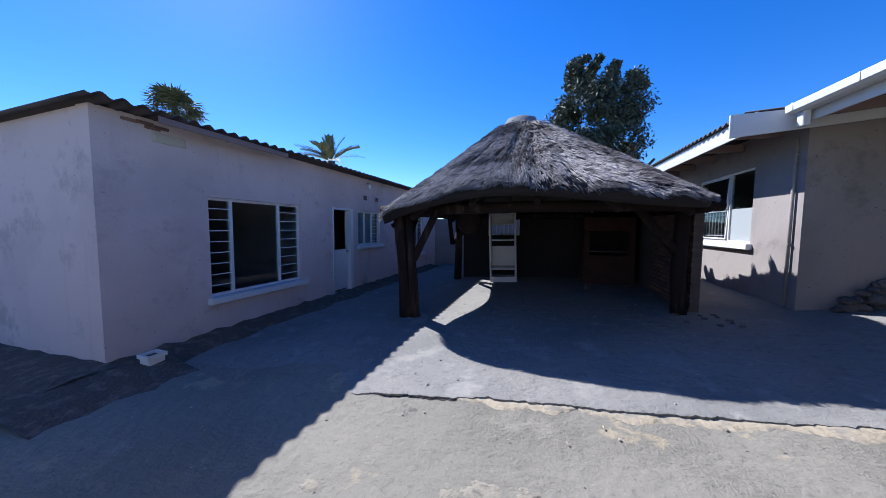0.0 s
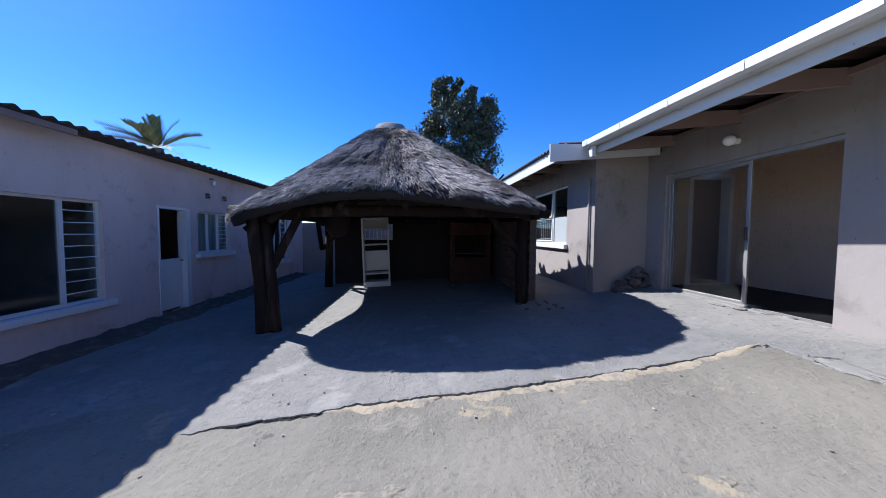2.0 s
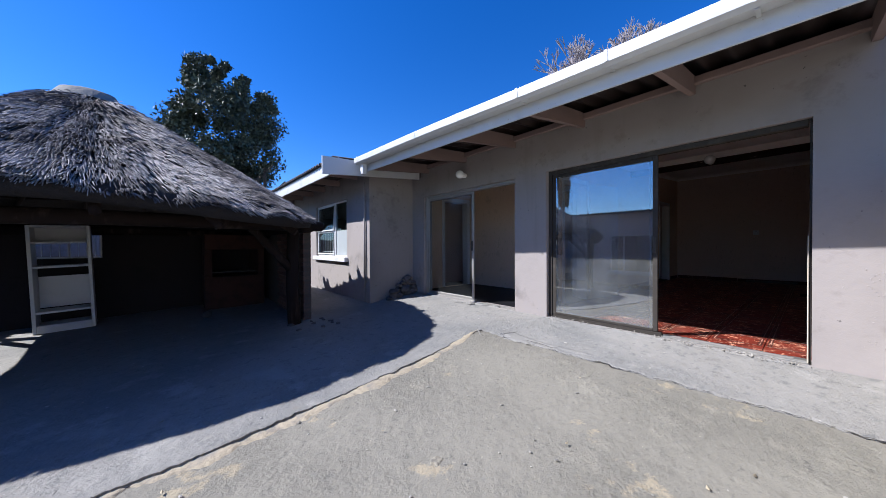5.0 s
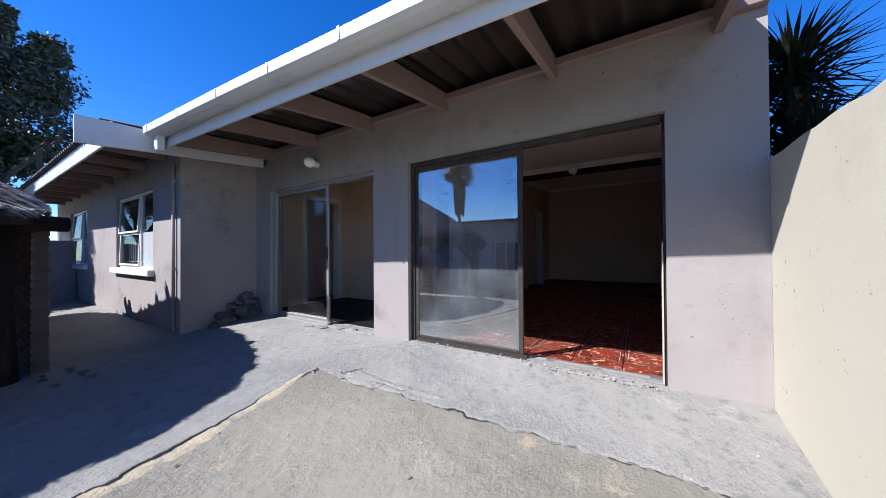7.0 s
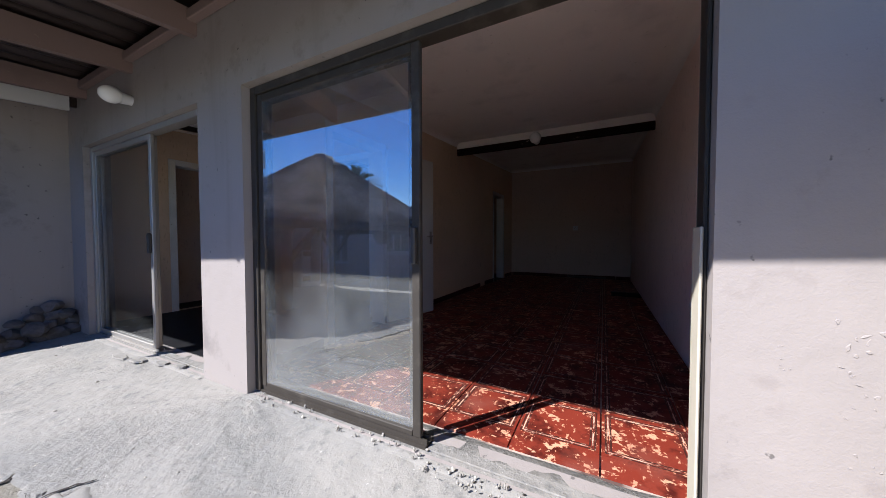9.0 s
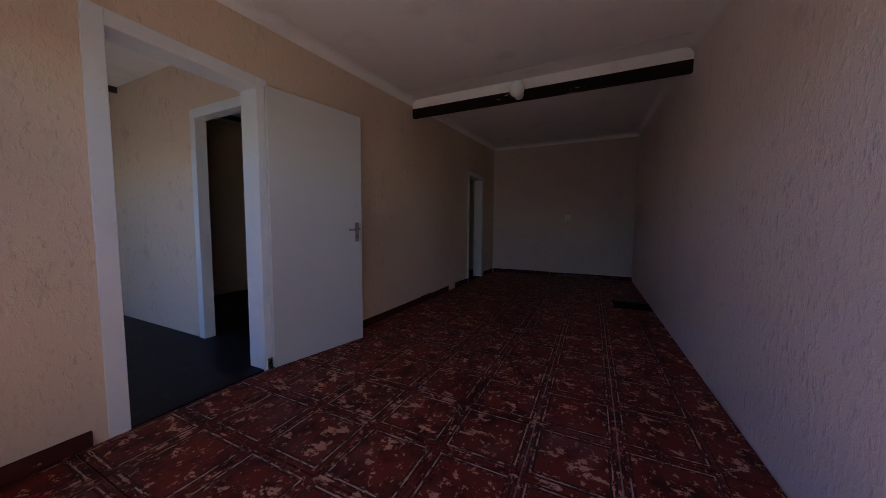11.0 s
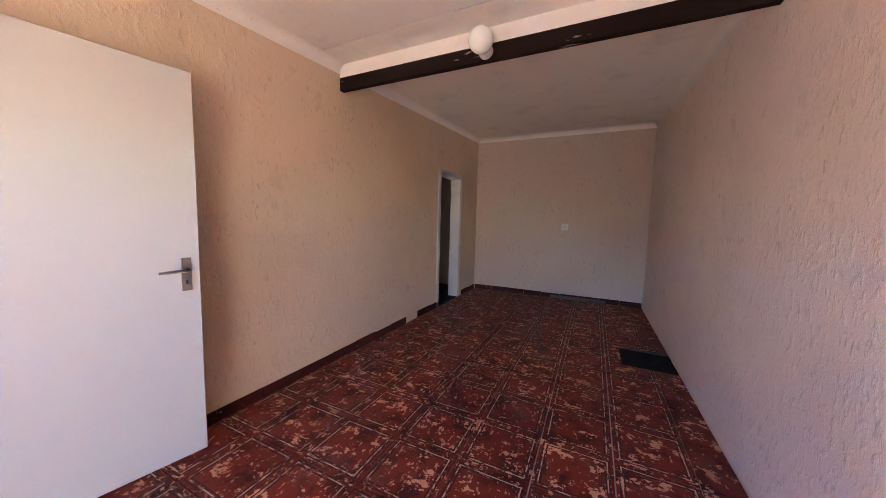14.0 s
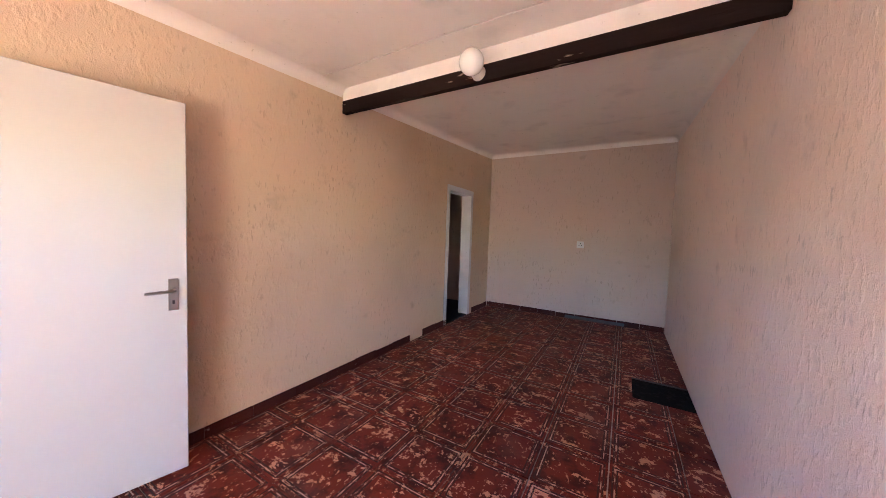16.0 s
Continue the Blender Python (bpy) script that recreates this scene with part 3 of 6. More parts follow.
def cracks():
    edge = []
    for i in range(464):
        x = -5.45 + 0.01 * i
        y = crack_y(x) + ragged_line(x, 1) - 0.004
        edge.append((x, y, ground_z(x, y) + 0.006))
    # this ribbon draws the shadow line below the slab's front edge
    crack_ribbon(edge, 0.018, 2.0)
    apron = []
    for i in range(236):
        y = -2.74 + 0.01 * i
        x = -0.836 + ragged_line(y, 4) * min(1.0, (0.42 - y) / 0.2)
        apron.append((x, y, slab_z(x, y) + 0.003))
    crack_ribbon(apron, 0.0065, 5.0)
    # the broken-out corner: a filled hole with open cracks round it and a torn ridge on one side
    for pts, w, seed in (([(-0.90, 0.37), (-0.82, 0.20), (-0.83, 0.06)], 0.003, 8.0), ([(-0.83, 0.06), (-0.87, -0.03), (-0.89, -0.13)], 0.016, 9.0), ([(-0.89, -0.13), (-0.88, -0.29), (-0.83, -0.37)], 0.005, 11.0), ([(-0.81, 0.08), (-0.74, 0.05), (-0.66, -0.01)], 0.007, 12.0), ([(-0.79, -0.24), (-0.78, -0.37), (-0.80, -0.62)], 0.007, 14.0)):
        line = []
        for (x0, y0), (x1, y1) in zip(pts, pts[1:]):
            for i in range(14):
                f = i / 14
                x, y = x0 + (x1 - x0) * f, y0 + (y1 - y0) * f
                x += 0.018 * noise.noise((x * 22, y * 22, seed))
                y += 0.018 * noise.noise((x * 22, y * 22, seed + 3))
                line.append((x, y, slab_z(x, y) + 0.0085))
        crack_ribbon(line, w, seed)
    bm = bmesh.new()
    rings = []
    for f, h in ((0.0, 0.006), (0.55, 0.007), (0.85, 0.006), (1.0, -0.006)):
        ring = []
        for i in range(44):
            a = 2 * math.pi * i / 44
            q = f * (1 + 0.75 * noise.noise((math.cos(a) * 1.6, math.sin(a) * 1.6, 3)) + 0.35 * noise.noise((math.cos(a) * 6, math.sin(a) * 6, 3)))
            x, y = -0.785 + 0.095 * math.cos(a) * q, -0.12 + 0.19 * math.sin(a) * q
            ring.append(bm.verts.new((x, y, slab_z(x, y) + h + 0.002 * noise.noise((x * 25, y * 25, 1)))))
        rings.append(ring)
    for r0, r1 in zip(rings, rings[1:]):
        for i in range(44):
            j = (i + 1) % 44
            bm.faces.new((r0[i], r1[i], r1[j], r0[j]))
    bmesh.ops.remove_doubles(bm, verts=rings[0], dist=0.02)
    bmesh.ops.recalc_face_normals(bm, faces=bm.faces)
    solid("mortar_fill", bm, "mortar_fill", "pale smooth mortar filling a hole in the paving", "mortar", kind="stuff", smooth=True)
    bm = bmesh.new()
    rows = []
    for i in range(120):
        f = i / 119
        x, y = -0.755 + 0.01 * f + 0.02 * noise.noise((f * 7, 2, 0)), -0.20 - 0.75 * f
        w = (0.035 + 0.03 * noise.noise((f * 9, 5, 0))) * min(1.0, 8 * f + 0.1, 5 * (1 - f) + 0.05)
        rows.append([bm.verts.new((x + a * w, y, slab_z(x + a * w, y) + (h * (1 + 0.9 * noise.noise((x * 40, y * 40, a)))) - (0.004 if abs(a) == 1 else 0))) for a, h in ((-1, 0), (-0.6, 0.006), (0, 0.008), (0.6, 0.005), (1, 0))])
    for r0, r1 in zip(rows, rows[1:]):
        for i in range(4):
            bm.faces.new((r0[i], r0[i + 1], r1[i + 1], r1[i]))
    bmesh.ops.recalc_face_normals(bm, faces=bm.faces)
    solid("torn_edge", bm, "concrete", "torn gritty ridge along the crack in the paving", "concrete", kind="stuff", smooth=True)


cracks()
# ---- main house ----
def roof_z(x, y=0):
    """Top of the rafters of the low-pitched house roof."""
    return 2.47 + 0.066 * x


def ceil_z(x, y=0):
    return 2.60 + 0.066 * (x - 3.77)


SD2 = (-2.265, 0.0, -0.03, 1.89)
SD1 = (0.51, 2.70, -0.03, 1.885)
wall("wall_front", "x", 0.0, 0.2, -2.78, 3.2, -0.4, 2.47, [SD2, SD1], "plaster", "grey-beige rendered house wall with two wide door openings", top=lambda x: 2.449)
# strong door light on this wall is put into its paler plaster
wall("wall_boundary_side", "y", -2.779, -2.57, 0.2, 7.6, -0.4, 3.1, [], "inner_lit", "textured plaster wall of the long room, lightened for the door light on it")
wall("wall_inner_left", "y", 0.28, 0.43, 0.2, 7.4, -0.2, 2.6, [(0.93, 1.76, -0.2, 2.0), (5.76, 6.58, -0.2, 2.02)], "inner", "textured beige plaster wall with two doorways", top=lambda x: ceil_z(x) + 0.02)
wall("wall_far", "x", 7.4, 7.6, -2.6, 3.36, -0.2, 2.9, [], "inner_dim", "beige plaster end wall of the long room, dulled for the weaker light there", top=lambda x: roof_z(x) - 0.01)
wall("wall_cross", "x", 1.88, 1.95, 0.43, 3.2, -0.2, 2.5, [(0.56, 1.40, -0.2, 2.0)], "inner", "pale plaster wall with a doorway", top=lambda x: ceil_z(x) + 0.02)
wall("wall_second_room", "y", 3.201, 3.36, 0.2, 7.4, -0.4, 2.6, [(0.92, 1.74, -0.04, 2.0)], "inner", "pale plaster wall of the second room", top=lambda x: ceil_z(x) + 0.02)
wall("wall_wing_side", "y", 3.10, 3.36, -0.98, 0.2, -0.4, 2.4, [], "plaster", "grey-beige rendered side wall of the house wing", top=lambda x: roof_z(x) - 0.01)
# two added walls keep the wing's window light out of the rear doorway
wall("wall_passage", "y", 3.90, 4.0, 0.1, 7.4, -0.05, 2.16, [], "inner_dim", "plain plaster wall added behind the second room to darken its doorway")
wall("wall_passage_end", "x", 0.1, 0.2, 3.361, 3.899, -0.05, 2.16, [], "inner_dim", "plain plaster end wall added to keep light from that doorway")
WW1, WW2 = (4.15, 6.1, 0.68, 1.93), (8.4, 10.2, 0.68, 1.95)
wall("wall_wing", "x", -0.98, -0.8, 3.36, 12.0, -0.6, 2.40, [WW1, WW2], "plaster", "grey-beige rendered wing wall with two white windows", top=lambda x: 2.40)
wall("wall_wing_back", "y", 11.8, 12.0, -0.8, 7.6, -0.4, 2.6, [], "plaster", "rendered back wall of the wing", top=lambda x: roof_z(x) - 0.01)
wall("wall_wing_end", "x", 7.4, 7.6, 3.361, 11.8, -0.4, 2.9, [], "plaster", "rendered end wall of the wing", top=lambda x: roof_z(x) - 0.01)

bm = bmesh.new()
add_box(bm, (0.2, -2.6, -0.35), (7.4, 3.2, -0.045))
solid("floor", bm, "grout", "dark grouted screed under the floor tiles", "floor", kind="structure")
bm = box((0.21, 0.285, -0.044), (7.39, 3.19, -0.0295))
solid("floor_second_room", bm, "vinyl", "black vinyl floor of the second room", "floor", kind="structure")
bm = box((-0.79, 3.37, -0.35), (7.39, 11.79, -0.05))
solid("floor_wing", bm, "vinyl", "dark floor inside the wing", "floor", kind="structure")


def slab_between(x0, x1, y0, y1, z_of, thick):
    bm = bmesh.new()
    lo = [bm.verts.new((x, y, z_of(x))) for x, y in ((x0, y0), (x1, y0), (x1, y1), (x0, y1))]
    hi = [bm.verts.new((v.co.x, v.co.y, v.co.z + thick)) for v in lo]
    bm.faces.new(lo[::-1])
    bm.faces.new(hi)
    for i in range(4):
        bm.faces.new((lo[i], lo[(i + 1) % 4], hi[(i + 1) % 4], hi[i]))
    return bm


bm = slab_between(0.2, 3.50, -2.6, 3.2, ceil_z, 0.03)
me = slab_between(3.512, 7.4, -2.6, 3.2, ceil_z, 0.03)
tmp = bpy.data.meshes.new("tmp")
me.to_mesh(tmp)
me.free()
bm.from_mesh(tmp)
bpy.data.meshes.remove(tmp)
solid("ceiling", bm, "ceil", "white painted ceiling boards sloping with the roof", "ceiling", kind="structure")
bm = slab_between(-0.8, 7.4, 3.36, 11.8, lambda x: 2.17, 0.03)
solid("ceiling_wing", bm, "ceil", "white ceiling inside the wing", "ceiling", kind="structure")

house_roof = thing("house_roof", "low-pitched dark corrugated sheet roof over the house", "roof")
def skew(b):
    """The eave runs a little out of line with the wall."""
    for v in b.verts:
        if v.co.x < 0:
            k = v.co.x / -1.4
            v.co.x -= 0.035 * (v.co.y - 2.72) * k
            v.co.x += 0.1 * k
            v.co.z += 0.012 * (v.co.y - 2.72) * k
    return b


part("sheeting", skew(sheet(-1.42, 7.9, -2.62, 2.80, lambda x, y: roof_z(x) + 0.062, 0.2, 0.024, n_long=14)), "sheet", house_roof, smooth=True)
part("wing_sheeting", sheet(-1.76, 7.9, 2.86, 12.2, lambda x, y: 2.40 + 0.05 * (x + 1.75) + 0.012 * (y - 3)), "roof", house_roof, smooth=True)
for y in (2.55, 1.52, 0.51, -0.49, -1.53, -2.55):
    b = bmesh.new()
    vs = []
    for x, zb in ((-1.34, 0.175), (0.06, 0.145)):
        for yy in (y - 0.025, y + 0.025):
            for z in (roof_z(x) - zb, roof_z(x) + 0.02):
                vs.append(b.verts.new((x, yy, z)))
    for f in ((0, 1, 3, 2), (4, 6, 7, 5), (0, 4, 5, 1), (2, 3, 7, 6), (0, 2, 6, 4), (1, 5, 7, 3)):
        b.faces.new([vs[i] for i in f])
    part("rafter", skew(b), "beam_brown", house_roof)
for y in (3.6, 4.5, 5.4, 6.3, 7.2, 8.1, 9.0, 9.9, 10.8):
    part("rafter", box((-1.66, y - 0.025, 2.24), (-0.99, y + 0.025, 2.36)), "beam_brown", house_roof)
part("wall_plate", box((-0.06, -2.78, 2.40), (-0.002, 2.72, 2.468), 0.006), "beam_brown", house_roof)

trim = thing("fascia_board", "white painted eave fascia board along the roof edge", "fascia")
trim["kind"] = "structure"
part("board", skew(box((-1.365, -2.62, 2.185), (-1.34, 2.72, 2.36), 0.004)), "gutter", trim)
part("eave_filler", skew(slab_between(-1.33, -1.25, -2.62, 2.76, lambda x: roof_z(x) - 0.02, 0.085)), "sheet", house_roof, "dark filler strip under the sheeting")
b = bmesh.new()
vs = []
for y in (2.77, 2.80):
    for x, za, zb in ((-1.96, 2.075, 2.365), (-0.06, 2.235, 2.405)):
        vs += [b.verts.new((x, y, za)), b.verts.new((x, y, zb))]
for f in ((0, 1, 3, 2), (4, 6, 7, 5), (0, 4, 5, 1), (2, 3, 7, 6), (0, 2, 6, 4), (1, 5, 7, 3)):
    b.faces.new([vs[i] for i in f])
bmesh.ops.recalc_face_normals(b, faces=b.faces)
part("verge_board", b, "gutter", trim)
part("closure", slab_between(-1.25, 7.6, 2.806, 2.84, lambda x: roof_z(x) - 0.18, 0.275), "sheet", house_roof, "dark closing board between the roofs")
part("wing_board", box((-1.70, 2.802, 2.165), (-1.675, 12.1, 2.385), 0.004, Matrix.Rotation(0.010, 4, "X") @ Matrix.Translation((0, 0, -0.03))), "gutter", trim)

gutter = thing("gutter", "white square-section metal rain gutter on strap brackets", "gutter")
b = bmesh.new()
prof = [(-1.37, 2.40), (-1.37, 2.325), (-1.50, 2.315), (-1.537, 2.332), (-1.545, 2.395), (-1.555, 2.405), (-1.56, 2.395), (-1.555, 2.322), (-1.51, 2.298), (-1.366, 2.307), (-1.366, 2.40)]
rings = [[b.verts.new((x, y, z + 0.006 * math.sin(y * 1.7))) for x, z in prof] for y in [-2.68 + 5.41 * i / 24 for i in range(25)]]
for r0, r1 in zip(rings, rings[1:]):
    for i in range(len(prof)):
        j = (i + 1) % len(prof)
        b.faces.new((r0[i], r0[j], r1[j], r1[i]))
b.faces.new(rings[0])
b.faces.new(rings[-1][::-1])
bmesh.ops.recalc_face_normals(b, faces=b.faces)
part("channel", skew(b), "gutter", gutter)
for i in range(7):
    y = 2.62 - 0.78 * i
    b = bmesh.new()
    add_box(b, (-1.563, y - 0.012, 2.318), (-1.5602, y + 0.012, 2.407))
    add_box(b, (-1.508, y - 0.012, 2.292), (-1.367, y + 0.012, 2.2965))
    part("bracket", skew(b), "gutter", gutter)
part("outlet", skew(box((-1.48, 2.56, 2.12), (-1.40, 2.66, 2.301), 0.008)), "gutter", gutter)

pipe = thing("downpipe", "thin grey-beige painted rainwater pipe on the wing wall", "pipe")
part("pipe", tube([(-1.01, 3.25, 2.14), (-1.01, 3.25, -0.14)], 0.02, 10), "plaster", pipe, smooth=True)
for z in (1.9, 0.7):
    part("clip", box((-1.034, 3.226, z), (-0.981, 3.274, z + 0.03)), "plaster", pipe)

wall("wall_parapet", "y", -2.779, -2.64, 0.0, 0.199, 2.45, 3.1, [], "plaster", "rendered parapet above the roof edge")

# boundary wall
b = bmesh.new()
n = 60
ra, rb = [], []
for i in range(n + 1):
    x = 0.2 - 7.7 * i / n
    zt = 1.475 + 0.012 * noise.noise((x * 3, 0, 0)) + (0.03 * noise.noise((x * 9, 2, 0)) if -1.1 < x < -0.4 else 0)
    for row, y in ((ra, -2.781), (rb, -2.98)):
        row.append((b.verts.new((x, y, -0.7)), b.verts.new((x, y, zt))))
for i in range(n):
    b.faces.new((ra[i][0], ra[i + 1][0], ra[i + 1][1], ra[i][1]))
    b.faces.new((rb[i][0], rb[i][1], rb[i + 1][1], rb[i + 1][0]))
    b.faces.new((ra[i][1], ra[i + 1][1], rb[i + 1][1], rb[i][1]))
b.faces.new((ra[0][0], ra[0][1], rb[0][1], rb[0][0]))
b.faces.new((ra[n][0], rb[n][0], rb[n][1], ra[n][1]))
bmesh.ops.recalc_face_normals(b, faces=b.faces)
solid("wall_boundary", b, "cream", "cream rendered boundary wall beside the house", "wall", kind="structure")
wall("wall_boundary_back", "y", 9.4, 9.6, -9.0, -1.0, -0.8, 1.25, [], "plaster", "rendered garden wall behind the lapa")
wall("wall_street", "y", -9.2, -9.0, -12.0, 0.0, -0.8, 1.3, [], "cream", "plain cream boundary wall")


def plaster_scars(name, place, spots, mat, seed, label):
    """Small lumps and torn edges standing proud of a smooth rendered wall."""
    rnd = random.Random(seed)
    b = bmesh.new()
    for u, z, size in spots:
        for _ in range(rnd.randint(3, 6)):
            du, dz = rnd.uniform(-1.6, 1.6) * size, rnd.uniform(-1.6, 1.6) * size
            L, w, t = size * rnd.uniform(0.25, 0.6), size * rnd.uniform(0.10, 0.25), rnd.uniform(0.0008, 0.0022)
            tilt = rnd.uniform(0, math.pi)
            ca, sa = math.cos(tilt), math.sin(tilt)
            base, top = [], []
            for i in range(6):
                a = math.pi * i / 3
                p, q = math.cos(a) * L * rnd.uniform(0.4, 1.2), math.sin(a) * w * rnd.uniform(0.3, 1.6)
                base.append(b.verts.new(place(u + du + p * ca - q * sa, z + dz + p * sa + q * ca, -0.001)))
                top.append(b.verts.new(place(u + du + 0.6 * (p * ca - q * sa), z + dz + 0.6 * (p * sa + q * ca), t * rnd.uniform(0.6, 1.2))))
            b.faces.new(top)
            for i in range(6):
                j = (i + 1) % 6
                b.faces.new((base[i], base[j], top[j], top[i]))
    bmesh.ops.recalc_face_normals(b, faces=b.faces)
    solid(name, b, mat, label, "plaster", kind="stuff")


plaster_scars("plaster_scar", lambda u, z, d: (-d, u, z), [(-2.54, 0.70, 0.03), (-2.58, 0.68, 0.025), (-2.53, 0.60, 0.016), (-2.56, 0.55, 0.02), (-2.53, 0.50, 0.014), (-2.70, 0.47, 0.026), (-2.64, 0.42, 0.022), (-2.58, 0.36, 0.025), (-2.60, 0.22, 0.03), (-2.55, 0.18, 0.028), (-2.65, 0.20, 0.02), (-2.40, 0.66, 0.01), (-2.42, 0.60, 0.012)], "plaster", 3, "torn plaster scars on the smooth house wall")
plaster_scars("wall_gouge", lambda u, z, d: (u, -2.781 + d, z), [(-1.05, 0.30, 0.010), (-1.06, 0.18, 0.02), (-0.72, 0.52, 0.012), (-1.4, 0.8, 0.012), (-0.5, 0.9, 0.01)], "mortar", 7, "dark gouges in the cream boundary wall")


# ---- openings of the house ----
def sliding_door(name, y0, y1, z1, leaf0, leaf1, frame_mat, label):
    d = thing(name, label, "sliding door")
    d["kind"] = "structure"
    w = 0.05
    part("jamb", box((0.05, y1 - w, -0.02), (0.13, y1 - 0.001, z1 - 0.001), 0.004), frame_mat, d)
    part("jamb", box((0.05, y0 + 0.001, -0.02), (0.13, y0 + 0.014, z1 - 0.001), 0.004), frame_mat, d)
    if frame_mat == "bronze":
        # cream strip over the lowest metre of one jamb
        part("reveal_strip", box((0.035, y0 + 0.0155, -0.02), (0.125, y0 + 0.024, 0.98), 0.003), "cream", d, "cream strip on the lower jamb")
    part("head", box((0.05, y0 + 0.019, z1 - w), (0.13, y1 - w - 0.001, z1 - 0.001), 0.004), frame_mat, d)
    b = bmesh.new()
    add_box(b, (0.055, leaf0 - 0.03, -0.028), (0.13, y1 - w - 0.001, -0.012))
    for x in (0.068, 0.106):
        add_box(b, (x, leaf0 - 0.03, -0.012), (x + 0.006, y1 - w - 0.001, 0.012))
    part("track", b, frame_mat, d)
    part("sill_strip", box((0.06, y0 + 0.02, -0.03), (0.125, leaf0 - 0.031, -0.021), 0.003), "concrete", d, "mortar-filled empty track")
    for x in (0.062, 0.098):
        leaf = part("leaf", box((x, leaf1 - 0.045, 0.014), (x + 0.028, leaf1, z1 - w - 0.002), 0.004), frame_mat, d, "sliding door leaf")
        off = 0.0 if x < 0.08 else 0.04
        part("stile", box((x, leaf0 + off, 0.014), (x + 0.028, leaf0 + off + 0.045, z1 - w - 0.002), 0.004), frame_mat, leaf)
        part("rail", box((x, leaf0 + off + 0.046, 0.014), (x + 0.028, leaf1 - 0.046, 0.04), 0.003), frame_mat, leaf)
        part("rail", box((x, leaf0 + off + 0.046, z1 - w - 0.045), (x + 0.028, leaf1 - 0.046, z1 - w - 0.002), 0.003), frame_mat, leaf)
        if x < 0.08:
            g = part("pane", box((x + 0.011, leaf0 + off + 0.046, 0.041), (x + 0.017, leaf1 - 0.046, z1 - w - 0.046)), "glass_door" if frame_mat == "bronze" else "glass_door_clear", leaf, "dusty tinted glass pane")
            g.visible_shadow = False
            # the old leaf hangs a little askew in its track
            for v in g.data.vertices:
                v.co.x -= 0.0157 * (v.co.y - (leaf0 + leaf1) / 2)
            part("handle", box((x - 0.03, leaf0 + 0.01, 0.83), (x, leaf0 + 0.035, 1.0), 0.006), "black_steel", leaf, "black pull handle")
    return d


k = Mat("bronze_aluminium", (0.042, 0.036, 0.03), 0.6)
k.mix(k.ramp(k.noise(9, 6), 0.55, 0.75), (0.08, 0.07, 0.058))
k.bump(k.noise(60, 3), 0.0008, 0.3)
M["bronze"] = k.m
M["bronze"].node_tree.nodes["Principled BSDF"].inputs["Specular IOR Level"].default_value = 0.2
sliding_door("door_1", SD2[0], SD2[1], SD2[3], -1.237, -0.055, "bronze", "half-open bronze-framed sliding glass door")
sliding_door("door_2", SD1[0], SD1[1], SD1[3], 1.40, 2.645, "alu", "half-open aluminium-framed sliding glass door")

b = bmesh.new()
for y0, y1 in ((SD2[0], SD2[1]), (SD1[0], SD1[1])):
    n = 30
    rows = []
    for i in range(n + 1):
        y = y0 + 0.002 + (y1 - y0 - 0.004) * i / n
        f = 0.012 * noise.noise((y * 8, 1, 0))
        rows.append([b.verts.new(p) for p in ((-0.05 + f, y, -0.1), (-0.03 + f, y, -0.025 + 0.3 * f), (0.03, y, -0.031), (0.05, y, -0.029), (0.235 + f, y, -0.031 + 0.4 * f), (0.25 + f, y, -0.06))])
    for r0, r1 in zip(rows, rows[1:]):
        for i in range(5):
            b.faces.new((r0[i], r1[i], r1[i + 1], r0[i + 1]))
bmesh.ops.recalc_face_normals(b, faces=b.faces)
solid("threshold", b, "concrete", "chipped concrete threshold under the sliding doors", "threshold", kind="structure", smooth=True)


def crumbs(name, y0, y1, x, n, seed, z=-0.02):
    rnd = random.Random(seed)
    b = bmesh.new()
    for _ in range(n):
        s = rnd.uniform(0.002, 0.008)
        m = Matrix.Translation((x + rnd.uniform(-0.05, 0.04), rnd.uniform(y0, y1), z + s * 0.3)) @ Euler((rnd.random() * 6, rnd.random() * 6, rnd.random() * 6)).to_matrix().to_4x4() @ Matrix.Diagonal((s * 1.5, s, s * 0.7, 1))
        bmesh.ops.create_icosphere(b, subdivisions=1, radius=1, matrix=m)
    solid(name, b, "pale_grit", "loose mortar crumbs along the door track", "crumbs", kind="stuff")


crumbs("mortar_crumbs", -1.3, -0.05, 0.015, 60, 4)
crumbs("mortar_crumbs", -2.2, -1.3, -0.03, 120, 5)


